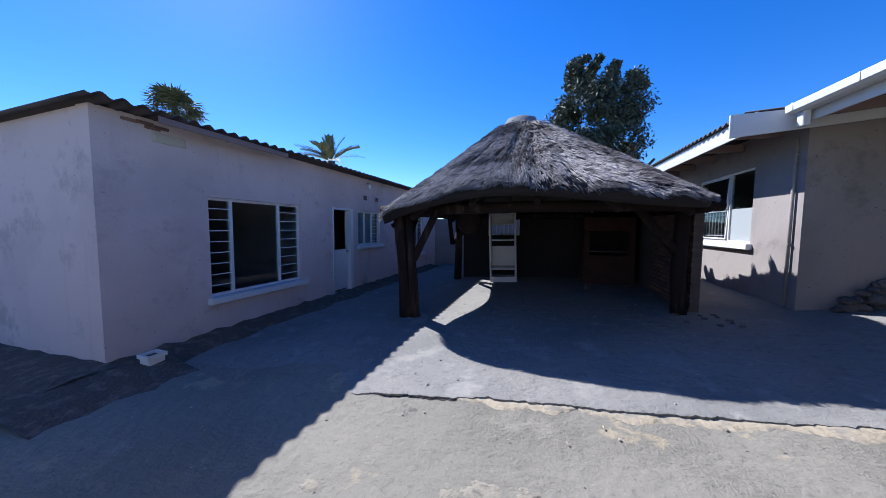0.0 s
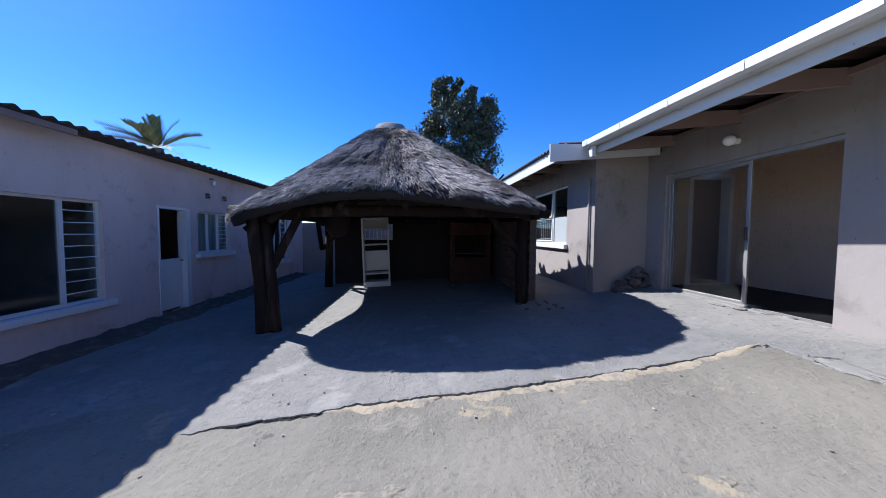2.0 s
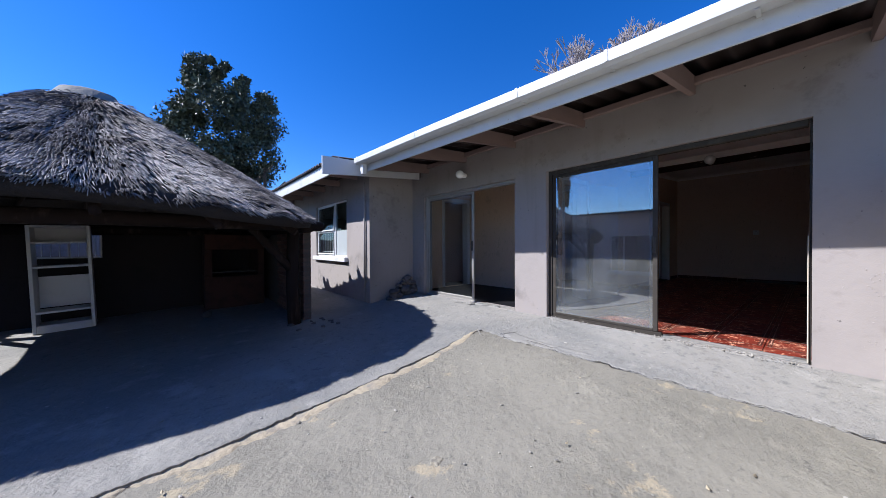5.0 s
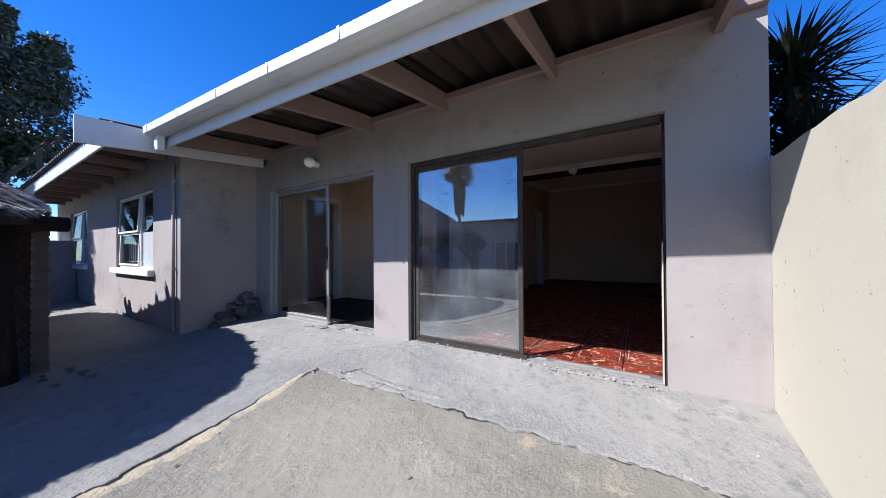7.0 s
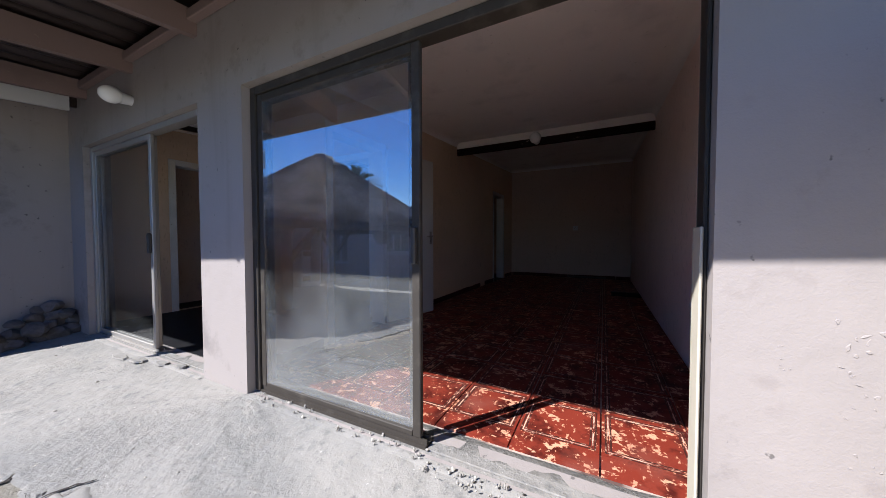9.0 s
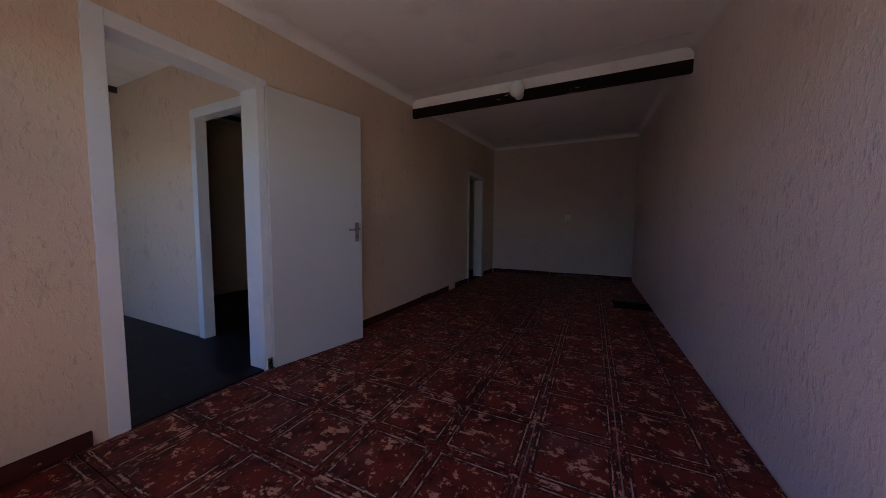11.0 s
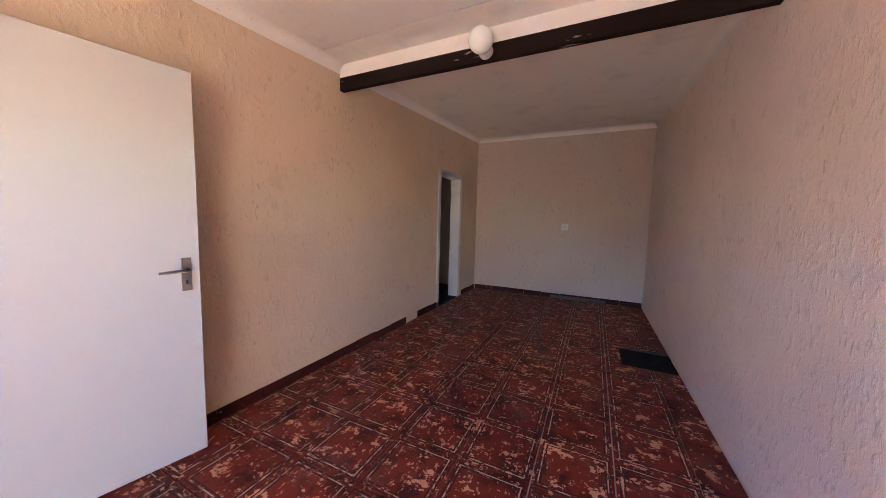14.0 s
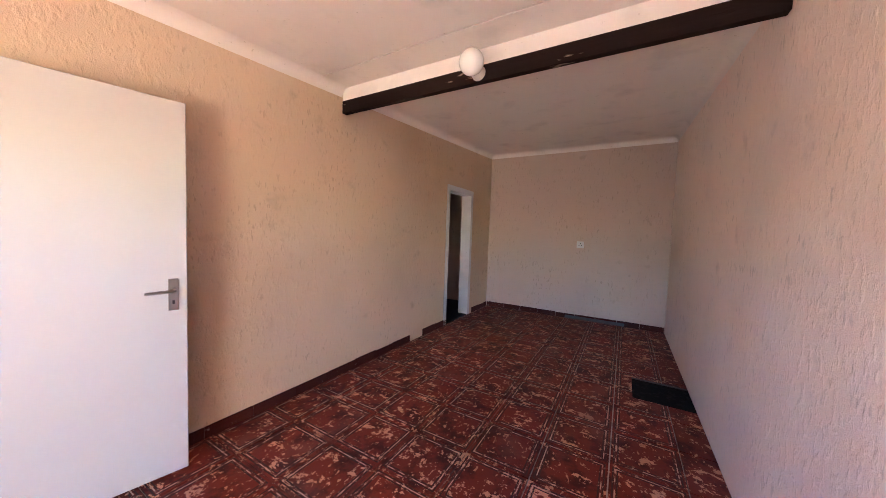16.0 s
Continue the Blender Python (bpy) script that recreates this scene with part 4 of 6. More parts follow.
def wing_window(y0, y1, z0, z1, name):
    w = thing(name, "white steel casement window with burglar bars, one sash ajar", "window")
    w["kind"] = "structure"
    x = -0.93
    ym = y0 + 0.4 * (y1 - y0)
    b = bmesh.new()
    t = 0.035
    for lo, hi in (((x, y0, z0), (x + 0.05, y0 + t, z1)), ((x, y1 - t, z0), (x + 0.05, y1, z1)), ((x, y0 + t, z0), (x + 0.05, y1 - t, z0 + t)), ((x, y0 + t, z1 - t), (x + 0.05, y1 - t, z1)), ((x, ym - 0.02, z0 + t), (x + 0.05, ym + 0.02, z1 - t))):
        add_box(b, lo, hi)
    part("frame", b, "white", w)
    zm = z0 + 0.48 * (z1 - z0)
    # the top-hung sash stands open
    for za, zb, tilt in ((z0 + t, zm, 2), (zm, z1 - t, 3)):
        b = bmesh.new()
        h = zb - za - 0.01
        ww = y1 - t - ym - 0.03
        s = 0.028
        for lo, hi in (((0, 0, -h), (0.03, s, 0)), ((0, ww - s, -h), (0.03, ww, 0)), ((0, s, -h), (0.03, ww - s, -h + s)), ((0, s, -s), (0.03, ww - s, 0))):
            add_box(b, lo, hi)
        m = Matrix.Translation((x - 0.005, ym + 0.025, zb)) @ Matrix.Rotation(radians(tilt), 4, "Y")
        bmesh.ops.transform(b, matrix=m, verts=b.verts)
        sash = part("sash", b, "white", w)
        b = box((0.012, s, -h + s), (0.018, ww - s, -s), m=m)
        g = part("pane", b, "glass", sash)
        g.visible_shadow = False
    for za, zb, kind in ((z0 + t, zm - 0.001, "frosted"), (zm + 0.001, z1 - t, "glass")):
        g = part("pane", box((x + 0.022, y0 + t, za), (x + 0.028, ym - 0.021, zb)), kind, w, "frosted lower pane" if kind == "frosted" else "")
        g.visible_shadow = False
    for z in (z0 + 0.1, zm - 0.1):
        part("burglar_bar", box((x + 0.09, ym + 0.02, z), (x + 0.1, y1 - t, z + 0.014)), "white", w)
    for i in range(9):
        y = ym + 0.1 + i * (y1 - ym - 0.2) / 8
        part("burglar_bar", box((x + 0.101, y - 0.006, z0 + 0.06), (x + 0.113, y + 0.006, zm - 0.04)), "white", w)
    part("sill", box((-1.06, y0 - 0.06, z0 - 0.10), (-0.94, y1 + 0.06, z0 - 0.002), 0.008), "white", w)
    return w


wing_window(*WW1, "window_1")
wing_window(*WW2, "window_2")


def wall_globe(at):
    l = thing("wall_lamp", "white opal globe wall lamp above the sliding door", "lamp", at)
    m = Matrix.Rotation(radians(90), 4, "Y")
    b = bmesh.new()
    bmesh.ops.create_cone(b, cap_ends=True, segments=20, radius1=0.045, radius2=0.038, depth=0.07, matrix=Matrix.Translation((-0.035, 0, 0)) @ m)
    part("base", b, "white", l, smooth=False)
    b = bmesh.new()
    bmesh.ops.create_uvsphere(b, u_segments=20, v_segments=12, radius=0.07, matrix=Matrix.Translation((-0.125, 0, 0.005)) @ Matrix.Diagonal((1.08, 0.95, 0.95, 1)))
    part("globe", b, "globe", l, smooth=True)


wall_globe((0.0, 1.53, 2.10))


def stone_heap():
    """A small pile of broken rubble stones, larger ones below."""
    rnd = random.Random(8)
    count = 0
    for layer, (n, x0, step) in enumerate(((6, -0.66, 0.125), (5, -0.56, 0.125), (4, -0.40, 0.115), (2, -0.26, 0.12))):
        for i in range(n):
            b = bmesh.new()
            r = rnd.uniform(0.055, 0.095) * (1 - 0.06 * layer)
            bmesh.ops.create_icosphere(b, subdivisions=2, radius=1)
            # cut the ball by random planes into a blocky stone
            for _ in range(7):
                d = Vector((rnd.gauss(0, 1), rnd.gauss(0, 1), rnd.gauss(0, 0.8))).normalized()
                lim = rnd.uniform(0.5, 0.8)
                for v in b.verts:
                    over = v.co.dot(d) - lim
                    if over > 0:
                        v.co -= d * over
            sx, sy, sz = rnd.uniform(1.1, 1.6), rnd.uniform(0.9, 1.2), rnd.uniform(0.7, 1.0)
            for v in b.verts:
                v.co *= 1 + 0.08 * noise.noise(v.co * 3 + Vector((count, 0, 0)))
                v.co = Vector((v.co.x * r * sx, v.co.y * r * sy, v.co.z * r * sz))
            x = x0 + i * step + rnd.uniform(-0.03, 0.03)
            z = fall(x, 3) + 0.045 + layer * 0.088 + rnd.uniform(-0.012, 0.012)
            ob = solid("stone", b, "stone", "grey broken rubble stone in a heap by the wall", "stone", "stones heaped by the wall", at=(x, 3.05 - 0.02 * (3 - layer) + rnd.uniform(-0.04, 0.03), z))
            ob.rotation_euler = (rnd.uniform(-0.4, 0.4), rnd.uniform(-0.4, 0.4), rnd.uniform(0, 6))
            count += 1


stone_heap()

# ---- outbuilding ----
XO = -8.3
out = thing("outbuilding", "single-storey grey-beige rendered outbuilding with a corrugated roof", "building")
OW1, OD, OW2, OW3 = (0.66, 2.26, -0.03, 1.285), (3.13, 3.84, -0.5, 1.31), (4.05, 5.06, 0.48, 1.285), (6.9, 8.1, 0.05, 1.33)
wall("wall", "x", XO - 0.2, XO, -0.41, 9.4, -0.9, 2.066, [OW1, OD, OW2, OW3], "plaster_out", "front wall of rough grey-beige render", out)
wall("wall", "y", -0.41, -0.21, -13.0, XO - 0.2, -0.9, 2.04, [], "plaster_out", "pale end wall", out, top=lambda x: 2.06 + 0.02 * (x - XO))
wall("wall", "y", 9.2, 9.4, -13.0, XO - 0.2, -0.9, 1.9, [], "plaster_out", "", out)
wall("wall", "x", -13.2, -13.0, -0.41, 9.4, -0.9, 1.9, [], "plaster_out", "", out)
part("floor", box((-13.0, -0.21, -0.7), (XO - 0.2, 9.2, -0.45)), "vinyl", out)
part("ceiling", box((-13.0, -0.21, 1.84), (XO - 0.2, 9.2, 1.86)), "ceil", out)
wall("partition", "y", 2.75, 2.85, -12.99, XO - 0.21, -0.45, 1.84, [], "plaster_out", "", out)
part("roof", sheet(-13.3, XO + 0.28, -0.55, 9.5, lambda x, y: 2.085 + 0.02 * (x - XO), 0.16, 0.022, 0.01), "roof", out, "dark weathered corrugated cement roof sheets", smooth=True)
part("fascia", box((XO + 0.235, 0.02, 1.985), (XO + 0.255, 1.75, 2.055), 0.003), "beam_brown", out, "weathered pinkish timber fascia board")
b = bmesh.new()
rings = []
for f, d in ((1.0, 0.001), (0.85, 0.014), (0.0, 0.012)):
    rings.append([b.verts.new((XO + d, 0.26 + f * (0.17 + 0.02 * noise.noise((i * 0.9, 3, 0))) * max(-1, min(1, 1.5 * math.cos(math.pi * i / 12))), 1.885 + f * (0.055 + 0.012 * noise.noise((i * 0.7, 1, 0))) * max(-1, min(1, 1.5 * math.sin(math.pi * i / 12))))) for i in range(24)])
for r0, r1 in zip(rings, rings[1:]):
    for i in range(24):
        j = (i + 1) % 24
        b.faces.new((r0[i], r0[j], r1[j], r1[i]))
bmesh.ops.remove_doubles(b, verts=rings[2], dist=0.002)
bmesh.ops.recalc_face_normals(b, faces=b.faces)
part("patch", b, "cream", out, "pale patch of fresh mortar")
for i, (y, z) in enumerate(((-0.18, 1.985), (0.02, 1.955), (0.10, 1.975), (-0.05, 1.99))):
    part("brick", box((XO + 0.001, y, z), (XO + 0.012 + 0.004 * i, y + 0.15, z + 0.035), 0.006), "brick", out, "bare brick showing through broken render")


def steel_window(parent, y0, y1, z0, z1, mull, bars):
    w = part("window", box((XO - 0.1, y0, z0), (XO - 0.06, y0 + 0.035, z1)), "white", parent, "white steel window with burglar bars")
    b = bmesh.new()
    t = 0.035
    x0, x1 = XO - 0.1, XO - 0.05
    add_box(b, (x0, y1 - t, z0), (x1, y1, z1))
    add_box(b, (x0, y0 + t, z0), (x1, y1 - t, z0 + t))
    add_box(b, (x0, y0 + t, z1 - t), (x1, y1 - t, z1))
    for m in mull:
        add_box(b, (x0, m - 0.022, z0 + t), (x1, m + 0.022, z1 - t))
    part("frame", b, "white", w)
    for ya, yb in bars:
        n = 9
        for i in range(1, n):
            z = z0 + (z1 - z0) * i / n
            part("burglar_bar", box((x1 + 0.002, ya, z - 0.005), (x1 + 0.012, yb, z + 0.005)), "white", w)
    g = part("pane", box((x0 + 0.02, y0 + t, z0 + t), (x0 + 0.025, y1 - t, z1 - t)), "glass", w)
    g.visible_shadow = False
    part("sill", box((XO - 0.05, y0 - 0.06, z0 - 0.09), (XO + 0.08, y1 + 0.09, z0 - 0.002), 0.008), "white", w)
    return w


steel_window(out, *OW1, (1.0, 1.82), ((0.68, 1.0), (1.82, 2.24)))
steel_window(out, *OW2, (4.40, 4.72), ((4.74, 5.03),))
steel_window(out, *OW3, (7.3, 7.7), ((6.95, 7.3), (7.7, 8.05)))
# net curtain behind the second window
b = bmesh.new()
prev = None
for i in range(41):
    y = 4.02 + i * 1.06 / 40
    x = XO - 0.16 + 0.012 * math.sin(i * 1.3)
    cur = (b.verts.new((x, y, 0.42)), b.verts.new((x, y, 1.3)))
    if prev:
        b.faces.new((prev[0], cur[0], cur[1], prev[1]))
    prev = cur
cu = solid("curtain", b, "white", "white net curtain hanging behind the outbuilding window", "curtain")
so = cu.modifiers.new("thick", "SOLIDIFY")
so.thickness = 0.004

door = part("door", box((XO - 0.12, OD[0] + 0.05, -0.45), (XO - 0.08, OD[1] - 0.05, 0.42), 0.004), "white", out, "white stable door with a dark open top")
b = bmesh.new()
add_box(b, (XO - 0.14, OD[1] - 0.10, -0.5), (XO + 0.012, OD[1] - 0.001, OD[3] - 0.001))
add_box(b, (XO - 0.14, OD[0] + 0.001, -0.5), (XO + 0.012, OD[0] + 0.03, OD[3] - 0.001))
add_box(b, (XO - 0.14, OD[0] + 0.031, OD[3] - 0.04), (XO + 0.012, OD[1] - 0.101, OD[3] - 0.001))
part("door_frame", b, "white", door)
part("handle", box((XO - 0.08, OD[1] - 0.16, 0.36), (XO - 0.03, OD[1] - 0.13, 0.39), 0.004), "chrome", door)
for y in (4.35, 4.88):
    v = part("air_vent", box((XO + 0.002, y - 0.07, 1.55), (XO + 0.012, y + 0.07, 1.66), 0.003), "beam_brown", out)
    for i in range(3):
        # raised dark bars give the shade of the vent's open slots
        part("slot", box((XO + 0.0125, y - 0.055, 1.57 + 0.028 * i), (XO + 0.016, y + 0.055, 1.583 + 0.028 * i)), "dark", v)
wl = thing("bracket_lamp", "small clear wall lamp under the outbuilding eave", "lamp", (XO, 4.42, 1.9))
part("bracket", tube([(0, 0, 0.05), (0.06, 0, 0.06), (0.09, 0, 0.03)], 0.012), "chrome", wl)
part("bulb", tube([(0.09, 0, 0.03), (0.09, 0, 0.0), (0.09, 0, -0.06), (0.09, 0, -0.09)], [0.02, 0.03, 0.035, 0.015], 12), "globe", wl, smooth=True)

# soil strip and tub along the outbuilding
b = bmesh.new()
rows = []
for i in range(100):
    y = -1.2 + i * 0.1
    f = noise.noise((y * 2, 0, 4))
    w = 0.5 + 0.12 * f + (0.4 if y < 0 else 0)
    rows.append([b.verts.new((XO + a * w, y, fall(XO + a * w, y) + h * (1 + 0.6 * noise.noise((y * 5, a * 3, 0))))) for a, h in ((0.002, 0.09), (0.3, 0.075), (0.6, 0.04), (1.0, -0.03))])
for r0, r1 in zip(rows, rows[1:]):
    for i in range(3):
        b.faces.new((r0[i], r0[i + 1], r1[i + 1], r1[i]))
solid("soil_strip", b, "soil", "strip of dark broken soil and rubble along the wall", "soil", kind="stuff", smooth=True)
b = bmesh.new()
rows = []
for i in range(28):
    x = -13.5 + i * 0.2
    rows.append([b.verts.new((x, y, fall(x, y) + h + 0.04 * noise.noise((x * 4, y * 4, 0)))) for y, h in ((-0.412, 0.10), (-0.7, 0.08), (-1.1, 0.03), (-1.5, -0.06))])
for r0, r1 in zip(rows, rows[1:]):
    for i in range(3):
        b.faces.new((r0[i], r0[i + 1], r1[i + 1], r1[i]))
bmesh.ops.recalc_face_normals(b, faces=b.faces)
solid("soil_bed", b, "soil", "rough dark soil bed beside the end wall", "soil", kind="stuff", smooth=True)

tub = thing("planter_tub", "white square plastic planter tub by the outbuilding wall", "planter", (-7.95, -0.21, fall(-7.95, 0) - 0.01))
b = bmesh.new()
s0, s1, h = 0.062, 0.074, 0.16
lo = [b.verts.new((sx * s0, sy * s0, 0)) for sx, sy in ((-1, -1), (1, -1), (1, 1), (-1, 1))]
hi = [b.verts.new((sx * s1, sy * s1, h)) for sx, sy in ((-1, -1), (1, -1), (1, 1), (-1, 1))]
hin = [b.verts.new((sx * (s1 - 0.015), sy * (s1 - 0.015), h)) for sx, sy in ((-1, -1), (1, -1), (1, 1), (-1, 1))]
lin = [b.verts.new((sx * (s0 - 0.005), sy * (s0 - 0.005), 0.12)) for sx, sy in ((-1, -1), (1, -1), (1, 1), (-1, 1))]
b.faces.new(lo[::-1])
b.faces.new(lin)
for i in range(4):
    j = (i + 1) % 4
    b.faces.new((lo[i], lo[j], hi[j], hi[i]))
    b.faces.new((hi[i], hi[j], hin[j], hin[i]))
    b.faces.new((hin[i], hin[j], lin[j], lin[i]))
part("tub", b, "white", tub)
b = bmesh.new()
for a, c in (((-s1 - 0.012, -s1 - 0.012), (s1 + 0.012, -s1)), ((-s1 - 0.012, s1), (s1 + 0.012, s1 + 0.012)), ((-s1 - 0.012, -s1), (-s1, s1)), ((s1, -s1), (s1 + 0.012, s1))):
    add_box(b, (a[0], a[1], h - 0.035), (c[0], c[1], h + 0.003))
part("rim", b, "white", tub)
part("earth", box((-0.056, -0.056, 0.12), (0.056, 0.056, 0.14), 0.005), "soil", tub)

# ---- thatched lapa ----
CX, CY, ZT = -4.68, 4.35, 3.12
lapa = thing("lapa", "thatched lapa on dark gum poles with brick side walls", "lapa")


def eave_r(phi):
    """Plan radius of the rounded-square eave."""
    return plan_r(phi, 2.58 if math.cos(phi) > 0 else 2.14, 3.8 if math.sin(phi) > 0 else 2.74, 4.6)


def plan_r(phi, half, deep=2.62, p=3.2):
    c, s = abs(math.cos(phi)), abs(math.sin(phi))
    return 1.0 / ((c / half) ** p + (s / deep) ** p) ** (1 / p)


def thatch_z(r):
    return ZT - 0.70 * r + 0.022 * r * r


RIDGE = 0.26


def thatch_point(phi, f, off=0.0):
    """f runs from the ridge (0) to the eave (1)."""
    r = RIDGE * 0.6 + f * (eave_r(phi) - RIDGE * 0.6)
    x, y = CX + r * math.cos(phi), CY + r * math.sin(phi)
    x += RIDGE * math.cos(phi) * (1 - f) * 0.8
    turn = (phi - radians(225) + math.pi) % (2 * math.pi) - math.pi
    sag = 0.20 * f * f * math.exp(-(turn / 0.42) ** 2)
    back = (phi - radians(35) + math.pi) % (2 * math.pi) - math.pi
    sag += 0.26 * f * f * math.exp(-(back / 0.55) ** 2)
    return Vector((x, y, thatch_z(r * plan_r(phi, 2.45) / eave_r(phi)) + off - sag))


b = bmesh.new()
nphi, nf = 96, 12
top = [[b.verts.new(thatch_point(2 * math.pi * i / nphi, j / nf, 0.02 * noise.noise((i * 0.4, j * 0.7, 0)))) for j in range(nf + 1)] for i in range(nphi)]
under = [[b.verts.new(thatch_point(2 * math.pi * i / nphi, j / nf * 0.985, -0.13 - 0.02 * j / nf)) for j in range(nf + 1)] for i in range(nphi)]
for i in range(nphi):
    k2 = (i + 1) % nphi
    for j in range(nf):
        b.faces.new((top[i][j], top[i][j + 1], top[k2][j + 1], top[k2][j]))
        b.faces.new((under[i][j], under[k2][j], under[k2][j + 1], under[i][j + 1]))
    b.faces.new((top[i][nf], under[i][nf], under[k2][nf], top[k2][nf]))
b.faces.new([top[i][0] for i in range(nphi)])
# the core's dark colour supplies the shade below and between the straw
part("thatch_core", b, "thatch_shade", lapa, smooth=True)


def straw_cover():
    """Fine straw in ragged tufts, trimmed at the eave."""
    rnd = np.random.RandomState(3)
    verts, faces = [], []
    count = 64000
    for _ in range(count):
        phi = rnd.uniform(0, 2 * math.pi)
        f = min(1.0, max(0.0, math.sqrt(rnd.uniform(0.0, 1.04))))
        R = eave_r(phi)
        # locks of straw run down the slope, with worn furrows between them
        lock = 0.5 + 0.9 * noise.noise((phi * 13.0, f * R * 0.9, 1.0)) + 0.5 * noise.noise((phi * R * f * 8.0, f * R * 2.6, 6.0))
        lock = min(1.0, max(0.0, lock))
        if lock < 0.28 and rnd.uniform() < 0.8:
            continue
        lift = 0.075 * lock
        length = rnd.uniform(0.10, 0.26)
        p0 = thatch_point(phi, f, 0.002 + lift * 0.55)
        p1 = thatch_point(phi + rnd.normal(0, 0.02) * length / max(0.4, f * R) * 3, min(1.02, f + length / R), 0.006 + lift + rnd.uniform(0.0, 0.022))
        if f > 0.93:
            d = rnd.uniform(0, 0.07)
            p0.z -= d * 0.6
            p1.z -= d + 0.01
        t = Vector((-math.sin(phi), math.cos(phi), 0)) * rnd.uniform(0.0035, 0.008)
        n0 = len(verts)
        mid = (p0 + p1) / 2 + Vector((0, 0, 0.008))
        verts += [p0 - t, p0 + t, p1 + t * 0.5, p1 - t * 0.5, mid]
        faces += [(n0, n0 + 1, n0 + 4), (n0 + 1, n0 + 2, n0 + 4), (n0 + 2, n0 + 3, n0 + 4), (n0 + 3, n0, n0 + 4)]
    me = bpy.data.meshes.new("thatch")
    me.from_pydata([tuple(v) for v in verts], [], faces)
    me.materials.append(M["thatch"])
    ob = new("thatch", me)
    ob.parent = lapa
    tagged(ob, "sun-bleached grey thatch straw", kind="stuff")


straw_cover()
b = bmesh.new()
ring0, ring1, ring2 = [], [], []
for i in range(24):
    a = 2 * math.pi * i / 24
    ca, sa = math.cos(a), math.sin(a)
    ring0.append(b.verts.new((CX + 0.36 * ca, CY + 0.28 * sa, thatch_z(0.26) + 0.03)))
    ring1.append(b.verts.new((CX + 0.27 * ca, CY + 0.18 * sa, ZT - 0.015)))
    ring2.append(b.verts.new((CX + 0.13 * ca, CY + 0.07 * sa, ZT + 0.03)))
for i in range(24):
    j = (i + 1) % 24
    b.faces.new((ring0[i], ring0[j], ring1[j], ring1[i]))
    b.faces.new((ring1[i], ring1[j], ring2[j], ring2[i]))
b.faces.new(ring2)
part("ridge_cap", b, "concrete", lapa, "grey cement ridge cap", smooth=True)

# tufts added on the hidden slope to cast a spiky shadow on the wing
rnd = random.Random(14)
for i in range(5):
    phi = radians(4 + 11 * i + rnd.uniform(-3, 3))
    p = thatch_point(phi, 0.9, 0.0)
    out = Vector((math.cos(phi), math.sin(phi), 0))
    side = Vector((-math.sin(phi), math.cos(phi), 0))
    L = rnd.uniform(0.16, 0.36)
    b = bmesh.new()
    for k in range(6):
        q = p + side * rnd.uniform(-0.06, 0.06)
        tip = q + out * L * rnd.uniform(0.5, 1.0) + Vector((0, 0, L * rnd.uniform(0.1, 0.75))) + side * rnd.uniform(-0.06, 0.06)
        add_tube(b, [q, (q + tip) / 2, tip], [0.05, 0.03, 0.003], 4)
    part("loose_tuft", b, "thatch", lapa)
POSTS = [(-2.38, 2.85), (-6.35, 5.75), (-2.4, 6.2), (-4.3, 6.3)]
for x, y in POSTS:
    rnd = random.Random(int(x * 100))
    zt = min(thatch_z(math.hypot(x - CX, y - CY)) - 0.2, 1.55)
    part("post", tube([(x + rnd.uniform(-0.02, 0.02), y, fall(x, y) - 0.05), (x + rnd.uniform(-0.02, 0.02), y + 0.01, 0.3), (x, y, zt)], [0.1, 0.09, 0.085], 10), "pole", lapa, smooth=True)
# the front corner post leans out and is doubled
part("post", tube([(-6.17, 2.08, fall(-6.2, 2) - 0.05), (-6.20, 2.10, -0.1), (-6.22, 2.10, 0.2), (-6.27, 2.11, 0.7), (-6.32, 2.12, 1.22)], [0.105, 0.09, 0.085, 0.09, 0.08], 10), "pole", lapa, smooth=True)
part("post", tube([(-6.02, 2.08, fall(-6, 2) - 0.05), (-6.06, 2.10, 0.1), (-6.09, 2.10, 0.45), (-6.16, 2.12, 1.15)], [0.075, 0.07, 0.065, 0.06], 8), "pole", lapa, smooth=True)
BEAMS = [((-6.6, 2.12, 1.16), (-2.0, 2.72, 1.22)), ((-6.2, 1.95, 1.16), (-6.4, 6.4, 1.16)), ((-2.25, 2.5, 1.2), (-2.3, 6.6, 1.2)), ((-6.6, 5.85, 1.18), (-2.0, 6.3, 1.2))]
for p, q in BEAMS:
    p, q = Vector(p), Vector(q)
    part("beam", tube([p, (p + q) / 2 + Vector((0, 0, 0.03)), q], [0.085, 0.08, 0.075], 9), "pole", lapa, smooth=True)
BRACES = [((-6.07, 2.13, 0.42), (-5.70, 2.17, 1.17)), ((-6.24, 2.16, 0.55), (-6.3, 2.8, 1.14)), ((-2.4, 2.85, 0.55), (-2.95, 2.75, 1.18)), ((-6.5, 5.7, 0.5), (-6.4, 5.1, 1.12)), ((-6.5, 5.75, 0.5), (-5.9, 5.85, 1.15))]
for p, q in BRACES:
    part("brace", tube([p, q], [0.06, 0.055], 8), "pole", lapa, smooth=True)
for i in range(20):
    phi = 2 * math.pi * (i + 0.5) / 20
    part("roof_pole", tube([thatch_point(phi, 0.03, -0.27), thatch_point(phi, 0.5, -0.25), thatch_point(phi, 0.94, -0.28)], [0.03, 0.04, 0.045], 6), "pole", lapa, smooth=True)
for f in (0.35, 0.6, 0.8):
    pts = [thatch_point(2 * math.pi * i / 40, f, -0.21) for i in range(41)]
    part("batten", tube(pts, 0.02, 5), "pole", lapa)
